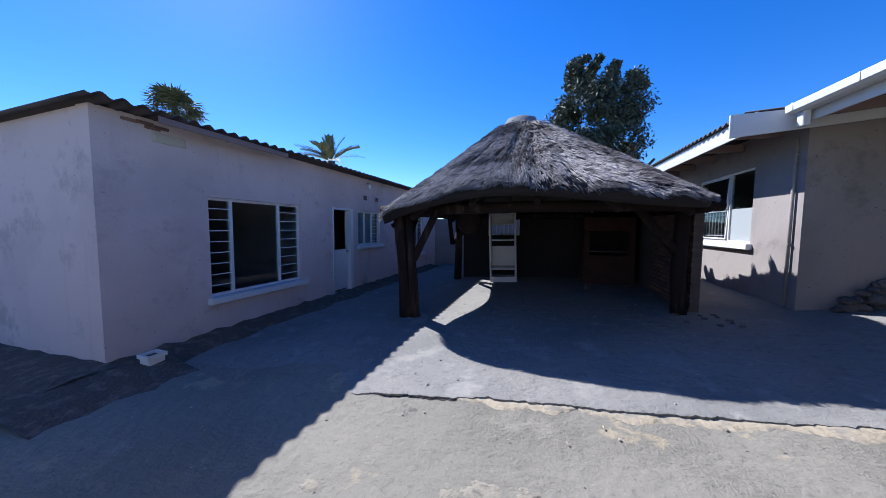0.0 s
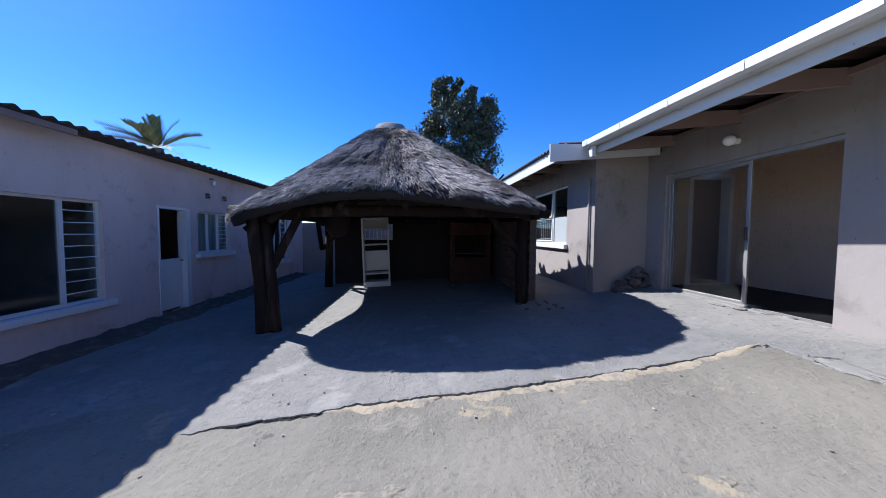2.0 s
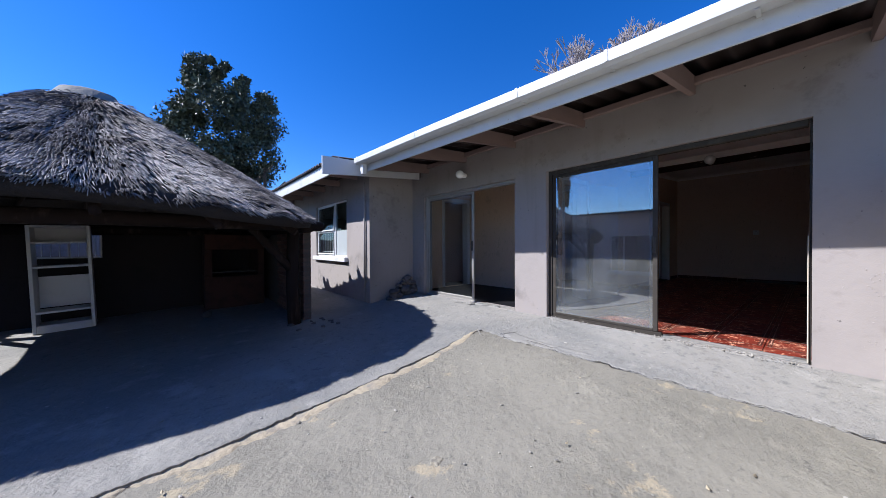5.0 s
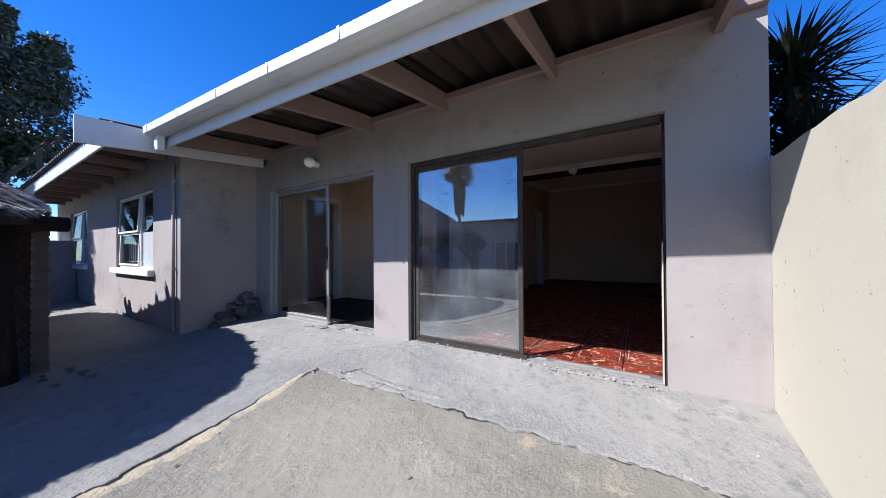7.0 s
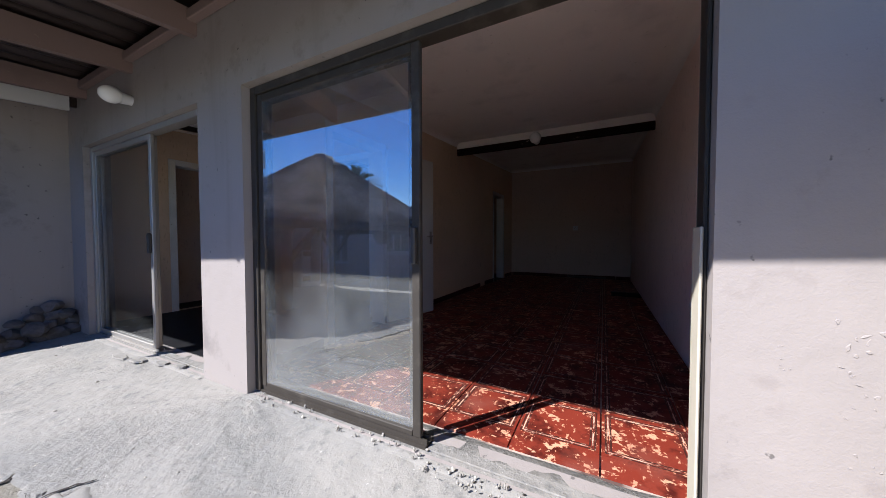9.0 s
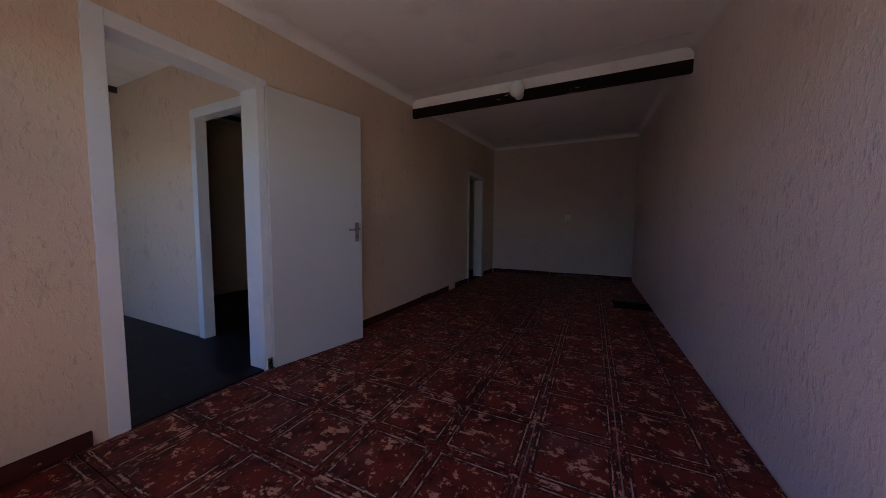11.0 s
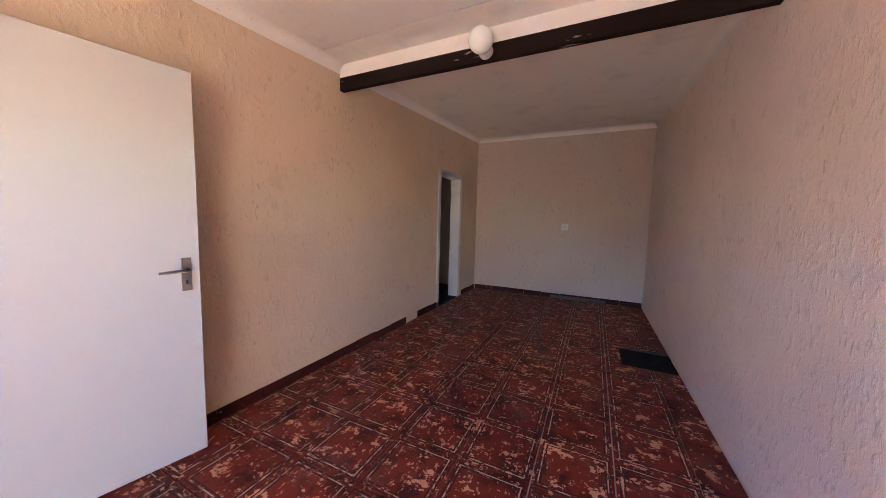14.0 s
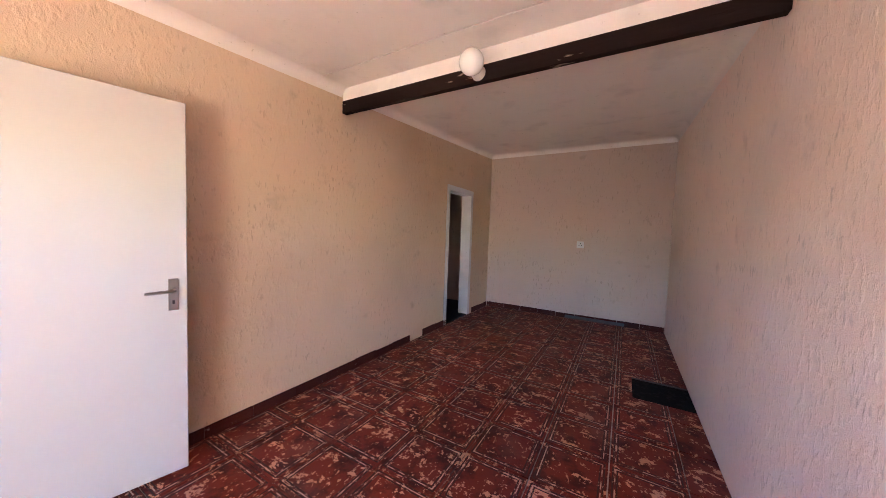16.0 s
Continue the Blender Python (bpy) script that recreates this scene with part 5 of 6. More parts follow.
# hanging sack, a dark bulge under the roof corner
b = bmesh.new()
bmesh.ops.create_uvsphere(b, u_segments=16, v_segments=10, radius=0.22, matrix=Matrix.Translation((-5.45, 3.1, 1.08)) @ Matrix.Diagonal((1, 1, 1.25, 1)))
part("pole_end", b, "pole", lapa, smooth=True)

# brick walls of the lapa; bricks are laid at the end of the file
BW = (-5.62, -4.80, 0.72, 1.30)
# back wall is near black to give the shade under the roof
wall("back_wall", "y", 6.15, 6.26, -6.30, -2.2, -0.5, 1.45, [BW], "render_shade", "near-black back wall with a small window opening, shade put into its colour", lapa)
b = bmesh.new()
for lo, hi in (((BW[0], BW[2]), (BW[0] + 0.03, BW[3])), ((BW[1] - 0.03, BW[2]), (BW[1], BW[3])), ((BW[0] + 0.031, BW[3] - 0.03), (BW[1] - 0.031, BW[3])), ((BW[0] + 0.031, BW[2]), (BW[1] - 0.031, BW[2] + 0.03)), ((-5.22, BW[2] + 0.031), (-5.19, BW[3] - 0.031))):
    add_box(b, (lo[0] + 0.001, 6.18, lo[1] + 0.001), (hi[0] - 0.001, 6.22, hi[1] - 0.001))
back_window = part("window", b, "white", lapa, "small white steel window in the back wall")
for x in (-5.52, -5.42, -5.32, -5.1, -5.0, -4.9):
    part("bar", box((x - 0.005, 6.225, BW[2] + 0.03), (x + 0.005, 6.235, BW[3] - 0.03)), "white", back_window)
# lamp shape added to stand for a bright gap in the back wall
lamp = thing("bright_spot_lamp", "small white lamp shape added for a bright spot on the dark lapa wall", "lamp", (-3.1, 6.148, 1.36))
part("holder", tube([(0, 0, 0.05), (0, -0.05, 0.055), (0, -0.08, 0.03)], [0.022, 0.02, 0.024], 10), "white", lamp)
part("bulb", tube([(0, -0.08, 0.028), (0, -0.08, 0.0), (0, -0.08, -0.04), (0, -0.08, -0.07)], [0.022, 0.035, 0.036, 0.014], 12), "globe", lamp, smooth=True)

braai = thing("braai", "brick built-in braai fireplace in the lapa corner, darkened for shade", "fireplace", (-2.85, 5.55, fall(-2.85, 5.5)))
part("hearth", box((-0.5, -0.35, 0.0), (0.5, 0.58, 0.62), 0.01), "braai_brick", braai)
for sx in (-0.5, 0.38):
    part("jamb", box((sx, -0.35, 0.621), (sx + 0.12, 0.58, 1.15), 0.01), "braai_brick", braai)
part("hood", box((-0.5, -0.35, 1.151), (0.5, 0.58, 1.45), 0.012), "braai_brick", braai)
part("grate", box((-0.37, -0.3, 0.70), (0.37, 0.5, 0.715)), "black_steel", braai)
rock = bmesh.new()
bmesh.ops.create_icosphere(rock, subdivisions=2, radius=0.075)
for v in rock.verts:
    v.co *= 1 + 0.2 * noise.noise(v.co * 14)
solid("stone", rock, "stone", "pale round stone on the lapa floor", "stone", smooth=True, at=(-3.35, 4.55, fall(-3.35, 4.5) + 0.05))


def chunk(at, size, seed, label, mat="concrete"):
    rnd = random.Random(seed)
    b = bmesh.new()
    n = 7
    ring = [(math.cos(2 * math.pi * i / n) * rnd.uniform(0.65, 1.1) * size[0], math.sin(2 * math.pi * i / n) * rnd.uniform(0.65, 1.1) * size[1]) for i in range(n)]
    lo = [b.verts.new((x, y, 0)) for x, y in ring]
    hi = [b.verts.new((x * 0.9, y * 0.9, size[2] * rnd.uniform(0.8, 1.1))) for x, y in ring]
    b.faces.new(lo[::-1])
    b.faces.new(hi)
    for i in range(n):
        j = (i + 1) % n
        b.faces.new((lo[i], lo[j], hi[j], hi[i]))
    return solid("concrete_chunk", b, mat, label, "concrete chunk", at=at)


for i, (x, y, sx, sy, sz) in enumerate(((-0.06, 1.36, 0.05, 0.11, 0.012), (-0.02, 1.08, 0.04, 0.08, 0.016), (0.01, 0.86, 0.035, 0.07, 0.018), (-0.10, 1.62, 0.05, 0.13, 0.008))):
    chunk((x, y, fall(x, y) + 0.003), (sx, sy, sz), 60 + i, "broken flat concrete piece at the sliding door sill")
rnd = random.Random(52)
for i in range(9):
    u = rnd.random()
    x, y = -0.97 + 0.20 * u + rnd.uniform(-0.06, 0.06), 0.40 - 0.45 * u + rnd.uniform(-0.07, 0.07)
    r = rnd.uniform(0.012, 0.034)
    ob = chunk((x, y, fall(x, y) - 0.012), (r, r * rnd.uniform(0.5, 0.9), r * 0.6), 80 + i, "broken concrete bit beside the slab crack", "concrete")
    ob.rotation_euler = (rnd.uniform(-0.35, 0.35), rnd.uniform(-0.35, 0.35), rnd.uniform(0, 6))
rnd = random.Random(77)
for i in range(12):
    x, y = -2.25 + rnd.uniform(-0.25, 0.45), 2.6 + rnd.uniform(-0.35, 0.25)
    chunk((x, y, fall(x, y) + 0.002), (rnd.uniform(0.02, 0.06), rnd.uniform(0.02, 0.05), rnd.uniform(0.01, 0.03)), 90 + i, "pale rubble bit at the foot of the lapa post", "stone")

# white shelf unit leaning at the back
unit = thing("shelf_unit", "old white wooden shelf unit standing against the lapa wall", "shelf", (-5.12, 5.55, fall(-5.1, 5.5) + 0.002))
unit.rotation_euler = (0, radians(-2.0), radians(6))
W2, H2, D2 = 0.30, 1.66, 0.22
for sx in (-1, 1):
    part("side", box((sx * W2 - 0.02, -D2, 0), (sx * W2 + 0.02, D2, H2), 0.004), "white", unit)
part("top", box((-W2 + 0.021, -D2, H2 - 0.03), (W2 - 0.021, D2, H2), 0.003), "white", unit)
part("plinth", box((-W2 + 0.021, -D2 + 0.004, 0), (W2 - 0.021, D2, 0.12), 0.003), "white", unit)
for z in (0.30, 1.0, 1.38):
    part("shelf", box((-W2 + 0.021, -D2 + 0.004, z), (W2 - 0.021, D2, z + 0.03), 0.003), "white", unit)
part("panel", box((-W2 + 0.021, D2 - 0.02, 0.35), (W2 - 0.021, D2 - 0.005, 0.85)), "white", unit)
part("panel", box((-W2 + 0.021, D2 - 0.02, 1.412), (W2 - 0.021, D2 - 0.005, H2 - 0.031)), "white", unit)


# ---- plants ----
def leaf_crown(parent, lobes, count, size, seed, material, name="crown"):
    """Leaves in ragged clumps spread over a few lobes (centre, radii, clumps)."""
    rnd = np.random.RandomState(seed)
    cl = []
    for centre, radii, clumps in lobes:
        n = 0
        while n < clumps:
            p = rnd.uniform(-1, 1, 3)
            if 0.2 < np.dot(p, p) < 1:
                cl.append((p * np.array(radii) + np.array(centre), rnd.uniform(0.16, 0.34) * min(radii[0], 1.4)))
                n += 1
    verts, faces = [], []
    for _ in range(count):
        c, r = cl[rnd.randint(len(cl))]
        d = rnd.normal(0, 1, 3)
        d /= np.linalg.norm(d)
        p = Vector(c + d * r * rnd.uniform(0.2, 1.3))
        a = Vector(rnd.normal(0, 1, 3)).normalized()
        bb = a.cross(Vector(rnd.normal(0, 1, 3))).normalized()
        s = size * rnd.uniform(0.6, 1.5)
        n0 = len(verts)
        verts += [p - a * s, p + bb * s * 0.42, p + a * s, p - bb * s * 0.42]
        faces.append((n0, n0 + 1, n0 + 2, n0 + 3))
    me = bpy.data.meshes.new(name)
    me.from_pydata([tuple(v) for v in verts], [], faces)
    me.materials.append(M[material])
    ob = new(name, me)
    ob.parent = parent
    return ob


def limbs(b, rnd, p, d, length, radius, depth, taper=0.6):
    q = p + d * length
    add_tube(b, [p, (p + q) / 2 + Vector((rnd.uniform(-0.05, 0.05) * length,) * 3), q], [radius, radius * 0.85, radius * 0.65], 6, cap=False)
    if depth:
        for _ in range(3):
            nd = (d + Vector((rnd.uniform(-0.8, 0.8), rnd.uniform(-0.8, 0.8), rnd.uniform(-0.1, 0.6)))).normalized()
            limbs(b, rnd, q, nd, length * rnd.uniform(0.6, 0.85), radius * taper, depth - 1, taper)


tree = thing("tree", "dense dark green leafy tree rising behind the lapa, hidden low foliage added for shade", "tree")
b = bmesh.new()
limbs(b, random.Random(2), Vector((-2.4, 10.7, -0.6)), Vector((0.02, 0, 1)), 1.9, 0.17, 2)
part("trunk", b, "bark", tree)
# the low lobes are unseen, added to shade the ground and wing wall
leaf_crown(tree, [((-2.45, 10.7, 4.55), (1.55, 1.5, 1.75), 90), ((-3.0, 10.7, 6.75), (0.6, 0.7, 1.0), 24), ((-1.75, 10.7, 5.9), (0.75, 0.8, 0.85), 22), ((-2.5, 11.4, 3.2), (1.5, 1.2, 1.1), 30), ((-4.0, 10.3, 2.45), (1.25, 0.8, 0.85), 44), ((-3.1, 10.3, 2.8), (0.9, 0.8, 0.9), 26)], 66000, 0.062, 4, "leaf")


def palm(at, height, spread, seed, label, skirt=False, fan=False):
    rnd = random.Random(seed)
    t = thing("palm_tree", label, "palm tree")
    top = Vector((at[0], at[1], height))
    part("trunk", tube([(at[0], at[1], -1), (at[0] + 0.1, at[1], height * 0.5), top], [0.3, 0.24, 0.22], 10), "bark", t, smooth=True)
    b = bmesh.new()
    for k in range(64 if fan else 26):
        az, el = rnd.uniform(0, 6.28), rnd.uniform(-0.5, 1.5) if fan else rnd.uniform(0.25, 1.45)
        d = Vector((math.cos(az) * math.cos(el), math.sin(az) * math.cos(el), math.sin(el)))
        side = d.cross(Vector((0, 0, 1))).normalized()
        up = side.cross(d)
        L = spread * rnd.uniform(0.7, 1.05)
        if fan:
            # a stalk with a pleated fan of pointed segments at its end
            hub = top + d * L * 0.55
            w = side * 0.02 * L
            b.faces.new([b.verts.new(top - w), b.verts.new(top + w), b.verts.new(hub + w), b.verts.new(hub - w)])
            for s in range(15):
                a = math.pi * 1.25 * (s / 14 - 0.5)
                g = (d * math.cos(a) + side * math.sin(a)).normalized()
                q = side * math.cos(a) - d * math.sin(a)
                m = hub + g * L * 0.28 + up * (0.02 * L if s % 2 else -0.02 * L)
                tip = hub + g * L * 0.52 * rnd.uniform(0.85, 1.1) - Vector((0, 0, L * rnd.uniform(0.05, 0.22)))
                b.faces.new([b.verts.new(hub), b.verts.new(m - q * 0.035 * L), b.verts.new(tip), b.verts.new(m + q * 0.035 * L)])
        else:
            # an arching rib with closely set leaflets
            for s in range(22):
                f = 0.12 + 0.88 * s / 21
                p = top + d * L * f - Vector((0, 0, 0.30 * L * f * f))
                for sg in (-1, 1):
                    tip = p + (side * sg * 0.7 + d * 0.75).normalized() * L * 0.24 * (1.1 - 0.7 * f) + Vector((0, 0, 0.02 * L))
                    w = d * 0.026 * L
                    b.faces.new([b.verts.new(p - w), b.verts.new(p + w), b.verts.new(tip)])
    part("crown", b, "palm", t)
    if skirt:
        b = bmesh.new()
        for k in range(300):
            az, f = rnd.uniform(0, 6.28), rnd.random()
            r0 = 0.22 + spread * 0.27 * (1 - 0.45 * f)
            p = top + Vector((math.cos(az) * r0 * 0.75, math.sin(az) * r0 * 0.75, -f * spread * 1.7))
            out = Vector((math.cos(az), math.sin(az), 0))
            side = Vector((-math.sin(az), math.cos(az), 0)) * spread * 0.06
            tip = p + out * r0 * 0.35 - Vector((0, 0, spread * rnd.uniform(0.25, 0.42)))
            b.faces.new([b.verts.new(p - side), b.verts.new(p + side), b.verts.new(tip + side * 0.5), b.verts.new(tip - side * 0.5)])
        part("skirt", b, "dead_frond", t, "skirt of dead brown fronds")
    return t


palm((-40.6, 20.4), 12.6, 3.0, 5, "tall fan palm with a ragged crown beyond the outbuilding", True, True)
palm((-16.2, 13.4), 4.75, 2.2, 6, "short palm showing above the outbuilding roof")

yucca = thing("yucca", "dark spiky yucca growing behind the boundary wall", "yucca")
b = bmesh.new()
rnd = random.Random(11)
heads = [(1.15, -3.22, 2.35), (1.35, -3.3, 1.75), (0.9, -3.25, 1.55), (1.3, -3.25, 1.3)]
for hx, hy, hz in heads:
    add_tube(b, [(1.15, -3.5, -0.4), ((1.15 + hx) / 2, (hy - 3.5) / 2, hz * 0.5), (hx, hy, hz)], [0.12, 0.09, 0.07], 8)
part("trunk", b, "bark", yucca)
b = bmesh.new()
for hx, hy, hz in heads:
    for k in range(400):
        az, el = rnd.uniform(0, 6.28), rnd.uniform(-0.7, 1.4)
        d = Vector((math.cos(az) * math.cos(el), math.sin(az) * math.cos(el), math.sin(el)))
        side = d.cross(Vector((0, 0, 1))).normalized() * 0.016
        L = rnd.uniform(0.36, 0.6)
        p = Vector((hx, hy, hz + rnd.uniform(-0.25, 0.2)))
        v = [b.verts.new(p - side * 0.6), b.verts.new(p + side * 0.6), b.verts.new(p + d * L * 0.5 + side), b.verts.new(p + d * L * 0.5 - side)]
        tip = b.verts.new(p + d * L - Vector((0, 0, 0.05)))
        b.faces.new(v)
        b.faces.new((v[3], v[2], tip))
part("leaves", b, "yucca", yucca)

bare = thing("bare_tree", "bare winter tree with pale fine twigs behind the house", "tree")
b = bmesh.new()
add_tube(b, [(15.0, 5.4, -0.5), (15.1, 5.4, 4.0), (15.0, 5.5, 8.0)], [0.25, 0.2, 0.15], 8)
for i in range(12):
    limbs(b, random.Random(21 + i), Vector((15.0, 5.5, 7.2 + 0.16 * i)), Vector((math.cos(i * 2.4) * 0.8, math.sin(i * 2.4) * 0.8, 0.45 + 0.12 * (i % 4))).normalized(), 1.45, 0.07, 5, 0.76)
part("crown", b, "bare", bare)

# ---- the long room ----
beam = thing("ceiling_beam", "dark stained timber beam across the ceiling", "beam")
part("timber", box((3.77, -2.569, 2.382), (3.82, 0.279, 2.492), 0.004), "beam", beam)
part("cover_strip", box((3.775, -2.568, 2.493), (3.82, 0.278, 2.602)), "ceil", beam, "white board above the beam")

b = bmesh.new()


def coving(b, pts):
    """A cove along the joint of wall and sloping ceiling; pts are (x, y, inward x, inward y)."""
    n = 5
    rows = []
    for x, y, ix, iy in pts:
        z = ceil_z(x)
        row = []
        for i in range(n + 1):
            a = (math.pi / 2) * i / n
            d, h = 0.075 * (1 - math.cos(a)) + 0.002, 0.075 * (1 - math.sin(a)) + 0.002
            row.append(b.verts.new((x + ix * d, y + iy * d, z - h)))
        rows.append(row)
    for r0, r1 in zip(rows, rows[1:]):
        for i in range(n):
            b.faces.new((r0[i], r1[i], r1[i + 1], r0[i + 1]))


coving(b, [(0.2, 0.28, 0, -1), (3.77, 0.28, 0, -1)])
coving(b, [(3.86, 0.28, 0, -1), (7.4, 0.28, 0, -1)])
coving(b, [(0.2, -2.57, 0, 1), (3.77, -2.57, 0, 1)])
coving(b, [(3.86, -2.57, 0, 1), (7.4, -2.57, 0, 1)])
coving(b, [(7.4, -2.6, -1, 0), (7.4, 0.28, -1, 0)])
solid("cornice", b, "ceil", "white plaster cove cornice", "cornice", kind="structure", smooth=True)

b = bmesh.new()
rnd = random.Random(12)
for y, s in ((0.28, -1),):
    x = 0.22
    while x < 7.38:
        L = min(rnd.uniform(0.28, 0.34), 7.38 - x)
        skip = s < 0 and (0.85 < x + L / 2 < 1.85 or 5.70 < x + L / 2 < 6.64 or 4.9 < x + L / 2 < 5.12)
        if not skip and L > 0.03:
            h = 0.075 + rnd.uniform(-0.006, 0.006)
            y0, y1 = sorted((y + s * 0.001, y + s * 0.012))
            add_box(b, (x, y0, -0.04), (x + L - 0.004, y1, -0.03 + h), 0.002)
        x += L
y = -2.56
while y < 0.26:
    L = min(0.31, 0.26 - y)
    add_box(b, (7.388, y, -0.04), (7.399, y + L - 0.004, 0.045 + rnd.uniform(-0.005, 0.005)), 0.002)
    y += 0.31
solid("baseboard", b, "skirt", "dark red chipped tile skirting", "baseboard", kind="structure")


def room_lamp(at):
    l = thing("ceiling_lamp", "white opal globe lamp fixed to the ceiling beam", "lamp", at)
    b = bmesh.new()
    bmesh.ops.create_cone(b, cap_ends=True, segments=20, radius1=0.05, radius2=0.042, depth=0.06, matrix=Matrix.Translation((-0.031, 0, 0)) @ Matrix.Rotation(radians(-90), 4, "Y"))
    part("base", b, "white", l)
    b = bmesh.new()
    bmesh.ops.create_uvsphere(b, u_segments=24, v_segments=16, radius=0.082, matrix=Matrix.Translation((-0.12, 0.0, 0.02)))
    part("globe", b, "globe", l, smooth=True)


room_lamp((3.769, -1.06, 2.437))


def door_frame(name, axis, at, depth, a0, a1, z1, label):
    b = bmesh.new()
    t, lip = 0.05, 0.012
    for lo, hi in (((a0 - 0.03, -0.04), (a0 + t, z1 + 0.03)), ((a1 - t, -0.04), (a1 + 0.03, z1 + 0.03)), ((a0 + t, z1 - t), (a1 - t, z1 + 0.03))):
        p = (lo[0], at - lip, lo[1]) if axis == "y" else (at - lip, lo[0], lo[1])
        q = (hi[0], at + depth + lip, hi[1]) if axis == "y" else (at + depth + lip, hi[0], hi[1])
        add_box(b, p, q, 0.003)
    return solid(name, b, "white", label, "door frame", kind="structure")


door_frame("door_frame_1", "y", 0.28, 0.15, 0.93, 1.76, 2.0, "white steel door frame in the beige wall")
door_frame("door_frame_2", "y", 0.28, 0.15, 5.76, 6.58, 2.02, "white door frame of the far doorway")
door_frame("door_frame_4", "y", 3.201, 0.16, 0.92, 1.74, 2.0, "white door frame at the end of the second room")
door_frame("door_frame_3", "x", 1.88, 0.07, 0.56, 1.40, 2.0, "white door frame in the second room")

leaf = thing("interior_door", "flush white interior door standing wide open", "door", (1.752, 0.222, -0.022))
leaf.rotation_euler = (0, 0, math.atan2(0.062 - 0.222, 2.53 - 1.752))
part("leaf", box((0.0, -0.0, 0.0), (0.795, 0.04, 2.0), 0.003), "white_door", leaf)
hp = part("lock_plate", box((0.715, -0.006, 0.90), (0.757, -0.0005, 1.07), 0.002), "chrome", leaf, "worn metal lock plate")
part("handle", tube([(0.736, -0.006, 1.01), (0.736, -0.045, 1.01), (0.72, -0.055, 1.01), (0.62, -0.052, 1.005)], [0.009, 0.009, 0.009, 0.007], 8), "chrome", hp)
# raised dark block gives the shade of the keyhole
part("keyhole", box((0.731, -0.0075, 0.935), (0.741, -0.0062, 0.955)), "black_steel", hp)

far_leaf = thing("interior_door", "flush white interior door ajar in the far doorway", "door", (5.815, 0.44, -0.022))
far_leaf.rotation_euler = (0, 0, radians(82))
part("leaf", box((0.0, 0.0, 0.0), (0.72, 0.04, 1.98), 0.003), "white_door", far_leaf)
part("handle", tube([(0.66, -0.002, 1.0), (0.66, -0.04, 1.0), (0.57, -0.045, 1.0)], 0.009, 8), "chrome", far_leaf)
sw = thing("wall_socket", "white square plug socket on the end wall", "socket", (7.399, -1.35, 1.22))
part("plate", box((-0.012, -0.055, -0.055), (0.0, 0.055, 0.055), 0.003), "white", sw)
for y, z in ((0, 0.022), (-0.018, -0.012), (0.018, -0.012)):
    # raised dark squares give the shade inside the pin holes
    part("pin_hole", box((-0.0135, y - 0.006, z - 0.006), (-0.0121, y + 0.006, z + 0.006)), "dark", sw)

strip = solid("plastic_strip", box((7.37, -2.05, -0.03), (7.387, -1.17, 0.018), 0.004), "stone", "pale broken strip lying along the skirting", "strip")
hatch = thing("floor_patch", "black burnt patch on the floor tiles beside the wall", "floor patch")
part("bed", box((4.90, -2.56, -0.0295), (5.32, -2.12, -0.026), 0.001), "dark", hatch)
part("edge", box((5.325, -2.56, -0.0295), (5.345, -2.12, -0.02), 0.003), "stone", hatch)

# ---- floor tiles of the long room ----
TP = 0.388
FX0, FY0 = 0.008, -2.758


def tile_mesh(lx, ly):
    b = bmesh.new()
    add_box(b, (0.004, 0.004, -0.0445), (lx - 0.004, ly - 0.004, -0.031))
    bmesh.ops.delete(b, geom=[f for f in b.faces if f.normal.z < -0.5 or f.calc_center_median().z < -0.044], context="FACES_ONLY")
    return mesh("tile", b, "tile")


floor_ob = bpy.data.objects["floor"]
tm = {}
nx = int(math.ceil((7.385 - FX0) / TP))
ny = int(math.ceil((0.275 - FY0) / TP))
line_bm, pale_bm = bmesh.new(), bmesh.new()
for i in range(nx):
    for j in range(ny):
        x, y = max(FX0 + i * TP, 0.262), max(FY0 + j * TP, -2.566)
        lx, ly = min(FX0 + (i + 1) * TP, 7.385) - x, min(FY0 + (j + 1) * TP, 0.266) - y
        if lx < 0.04 or ly < 0.04:
            continue
        key = (round(lx, 2), round(ly, 2))
        if key not in tm:
            tm[key] = tile_mesh(lx, ly)
        ob = new("tile", tm[key])
        ob.parent = floor_ob
        ob.location = (x, y, 0)
        # printed double border
        for d, w, target in ((0.018, 0.008, line_bm), (0.030, 0.006, pale_bm), (0.040, 0.008, line_bm)):
            if lx > 0.3 and ly > 0.3:
                for lo, hi in (((d, d), (lx - d, d + w)), ((d, ly - d - w), (lx - d, ly - d)), ((d, d + w), (d + w, ly - d - w)), ((lx - d - w, d + w), (lx - d, ly - d - w))):
                    vs = [target.verts.new((x + a, y + c, -0.0303)) for a, c in ((lo[0], lo[1]), (hi[0], lo[1]), (hi[0], hi[1]), (lo[0], hi[1]))]
                    target.faces.new(vs)
lo_ob = part("tile_border", line_bm, "tile_line", floor_ob, "printed dark border lines of the tiles")
lo_ob["kind"] = "stuff"
pale_ob = part("tile_band", pale_bm, "tile_pale", floor_ob, "printed cream border bands of the tiles")
pale_ob["kind"] = "stuff"

# ---- bricks of the lapa's side wall ----
bl, bh, bd = 0.222, 0.073, 0.106
side = part("side_wall", box((-2.192, 2.955, -0.5), (-2.098, 6.14, 1.16)), "mortar", lapa, "dark face-brick side wall")
brick_me = {}


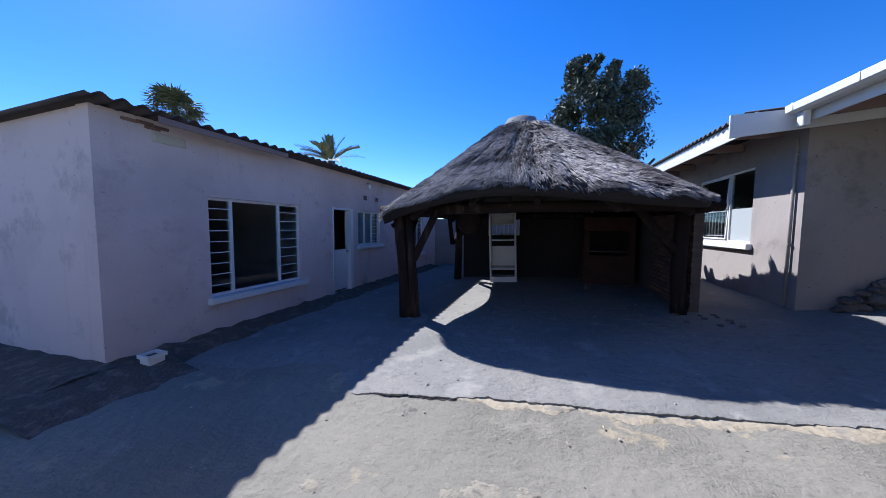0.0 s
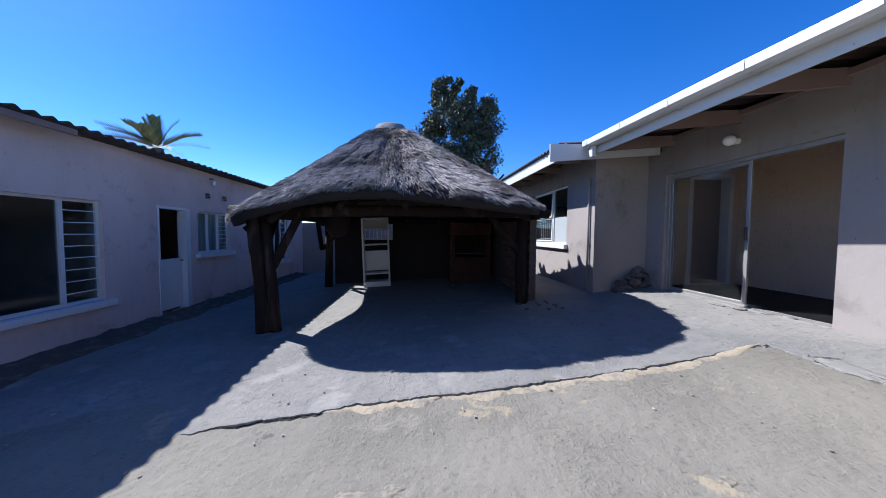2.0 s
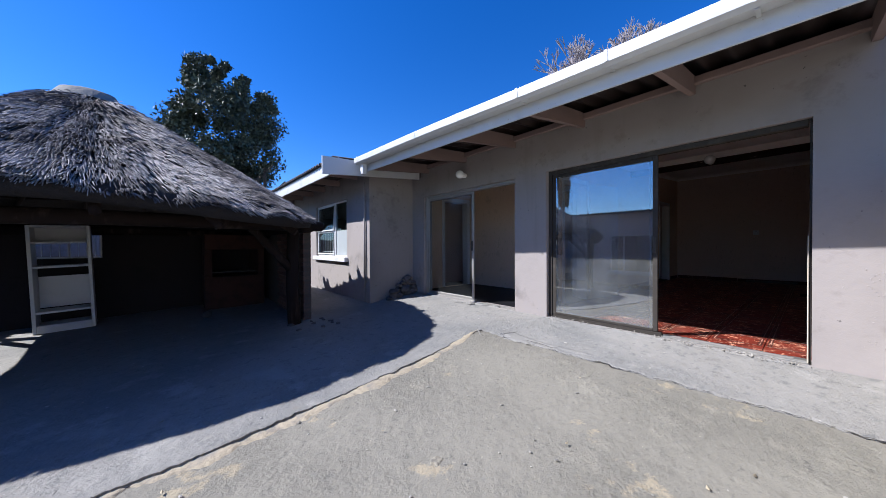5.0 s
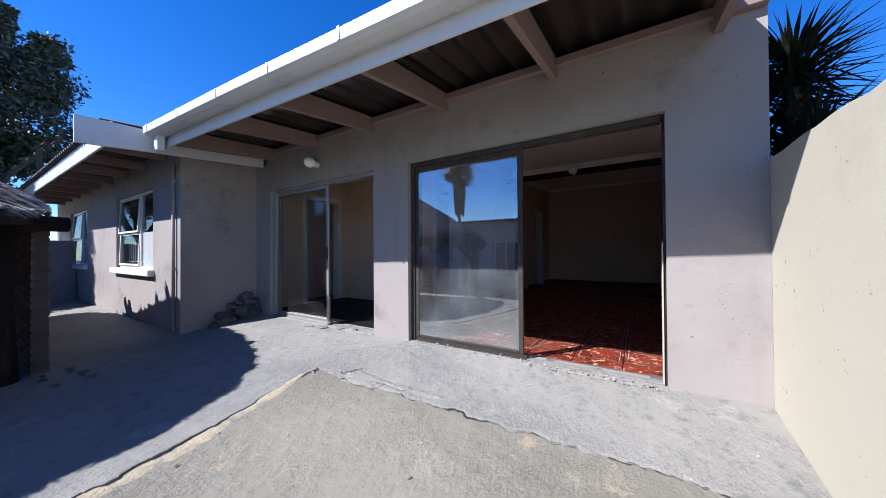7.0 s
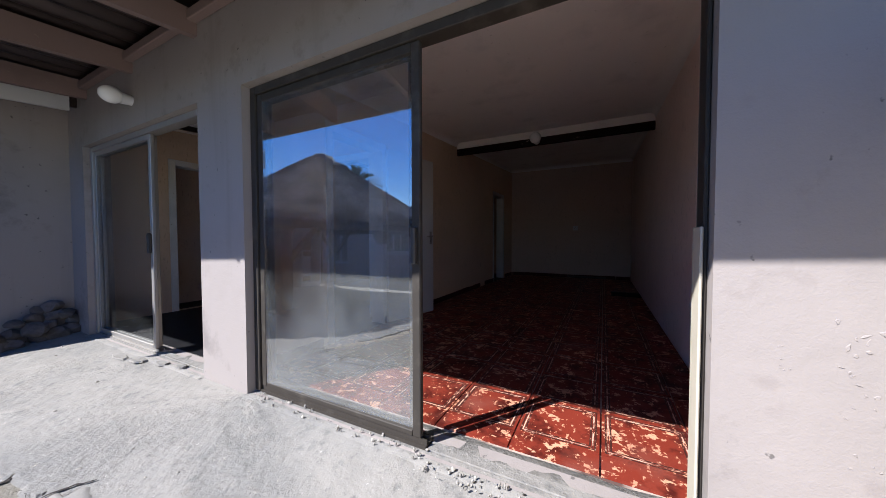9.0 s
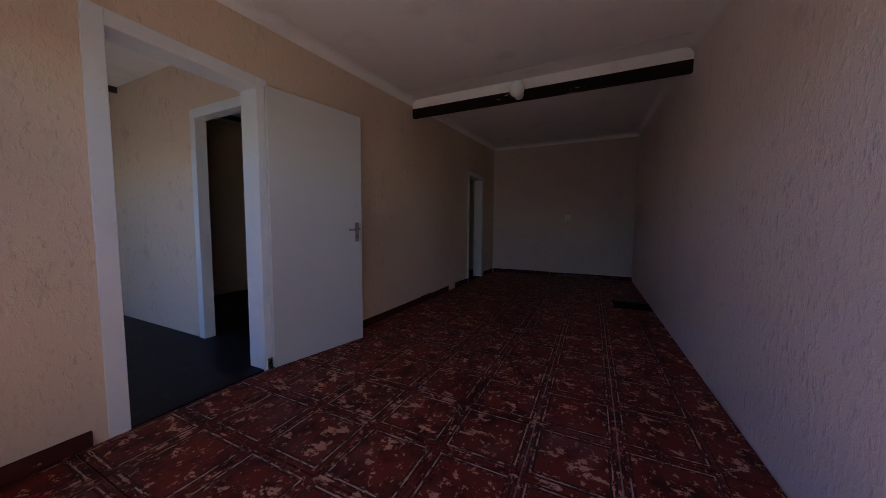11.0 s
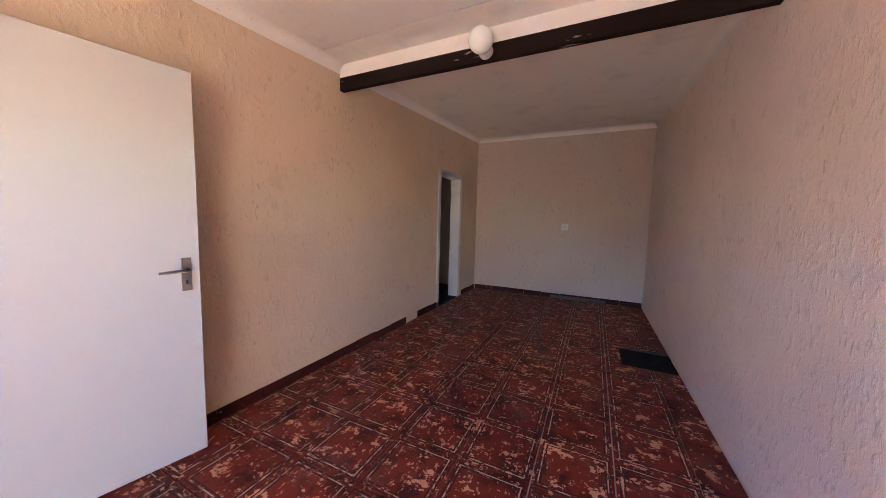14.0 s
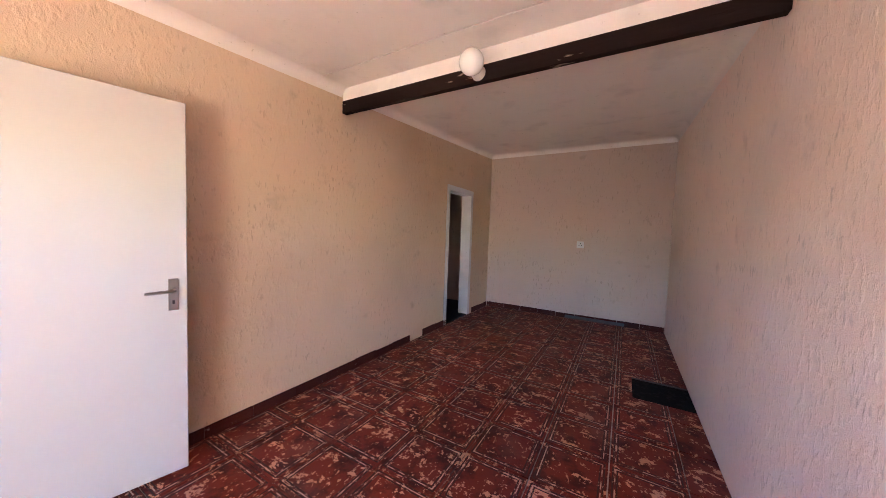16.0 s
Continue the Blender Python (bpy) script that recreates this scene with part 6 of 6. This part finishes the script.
def brick_mesh(l):
    if l not in brick_me:
        b = bmesh.new()
        add_box(b, (-0.008, 0.005, 0.005), (bd + 0.006, l - 0.005, bh - 0.005), 0.004)
        brick_me[l] = mesh("brick", b, "brick")
    return brick_me[l]


row, z = 0, -0.36
while z < 1.12:
    y = 2.95
    first = row % 2
    while y < 4.6:
        l = 0.111 if first else bl
        first = 0
        ob = new("brick", brick_mesh(l))
        ob.parent = side
        ob.location = (-2.2, y, z)
        y += l
    row += 1
    z += bh


# ---- loose litter on the yard ----
def litter():
    rnd = random.Random(31)
    b = bmesh.new()
    for _ in range(420):
        x, y = rnd.uniform(-7.5, -0.2), rnd.uniform(-2.6, 4.5)
        s = rnd.uniform(0.003, 0.010)
        on_slab = y > crack_y(x) + 0.08 or x > -0.75
        z = fall(x, y) + (0.0 if on_slab else -0.018)
        m = Matrix.Translation((x, y, z + s * 0.25)) @ Euler((0, 0, rnd.random() * 6)).to_matrix().to_4x4() @ Matrix.Diagonal((s * 1.6, s, s * 0.6, 1))
        bmesh.ops.create_icosphere(b, subdivisions=1, radius=1, matrix=m)
    solid("grit", b, "pale_grit", "loose grit and pebbles scattered on the yard", "grit", kind="stuff")
    k = Mat("dry_leaf", (0.30, 0.25, 0.17), 0.8)
    k.vary(0.4)
    M["dry_leaf"] = k.m
    for i in range(18):
        x, y = rnd.uniform(-6.5, -0.3), rnd.uniform(-2.3, 1.0)
        if -0.95 < x < -0.7 or abs(y - crack_y(x)) < 0.15:
            continue
        on_slab = y > crack_y(x) or x > -0.8
        b = bmesh.new()
        L, w = rnd.uniform(0.012, 0.022), rnd.uniform(0.006, 0.010)
        vs = [b.verts.new(p) for p in ((-L, 0, 0.004), (0, -w, 0.0), (L, 0, 0.006), (0, w, 0.001), (0, 0, 0.006))]
        for p, q in ((0, 1), (1, 2), (2, 3), (3, 0)):
            b.faces.new((vs[p], vs[q], vs[4]))
        ob = solid("dry_leaf", b, "dry_leaf", "small dry leaf lying on the yard", "leaf", "dry leaves on the yard", at=(x, y, fall(x, y) + (0.006 if on_slab else -0.01)))
        ob.rotation_euler = (0, 0, rnd.random() * 6)


litter()
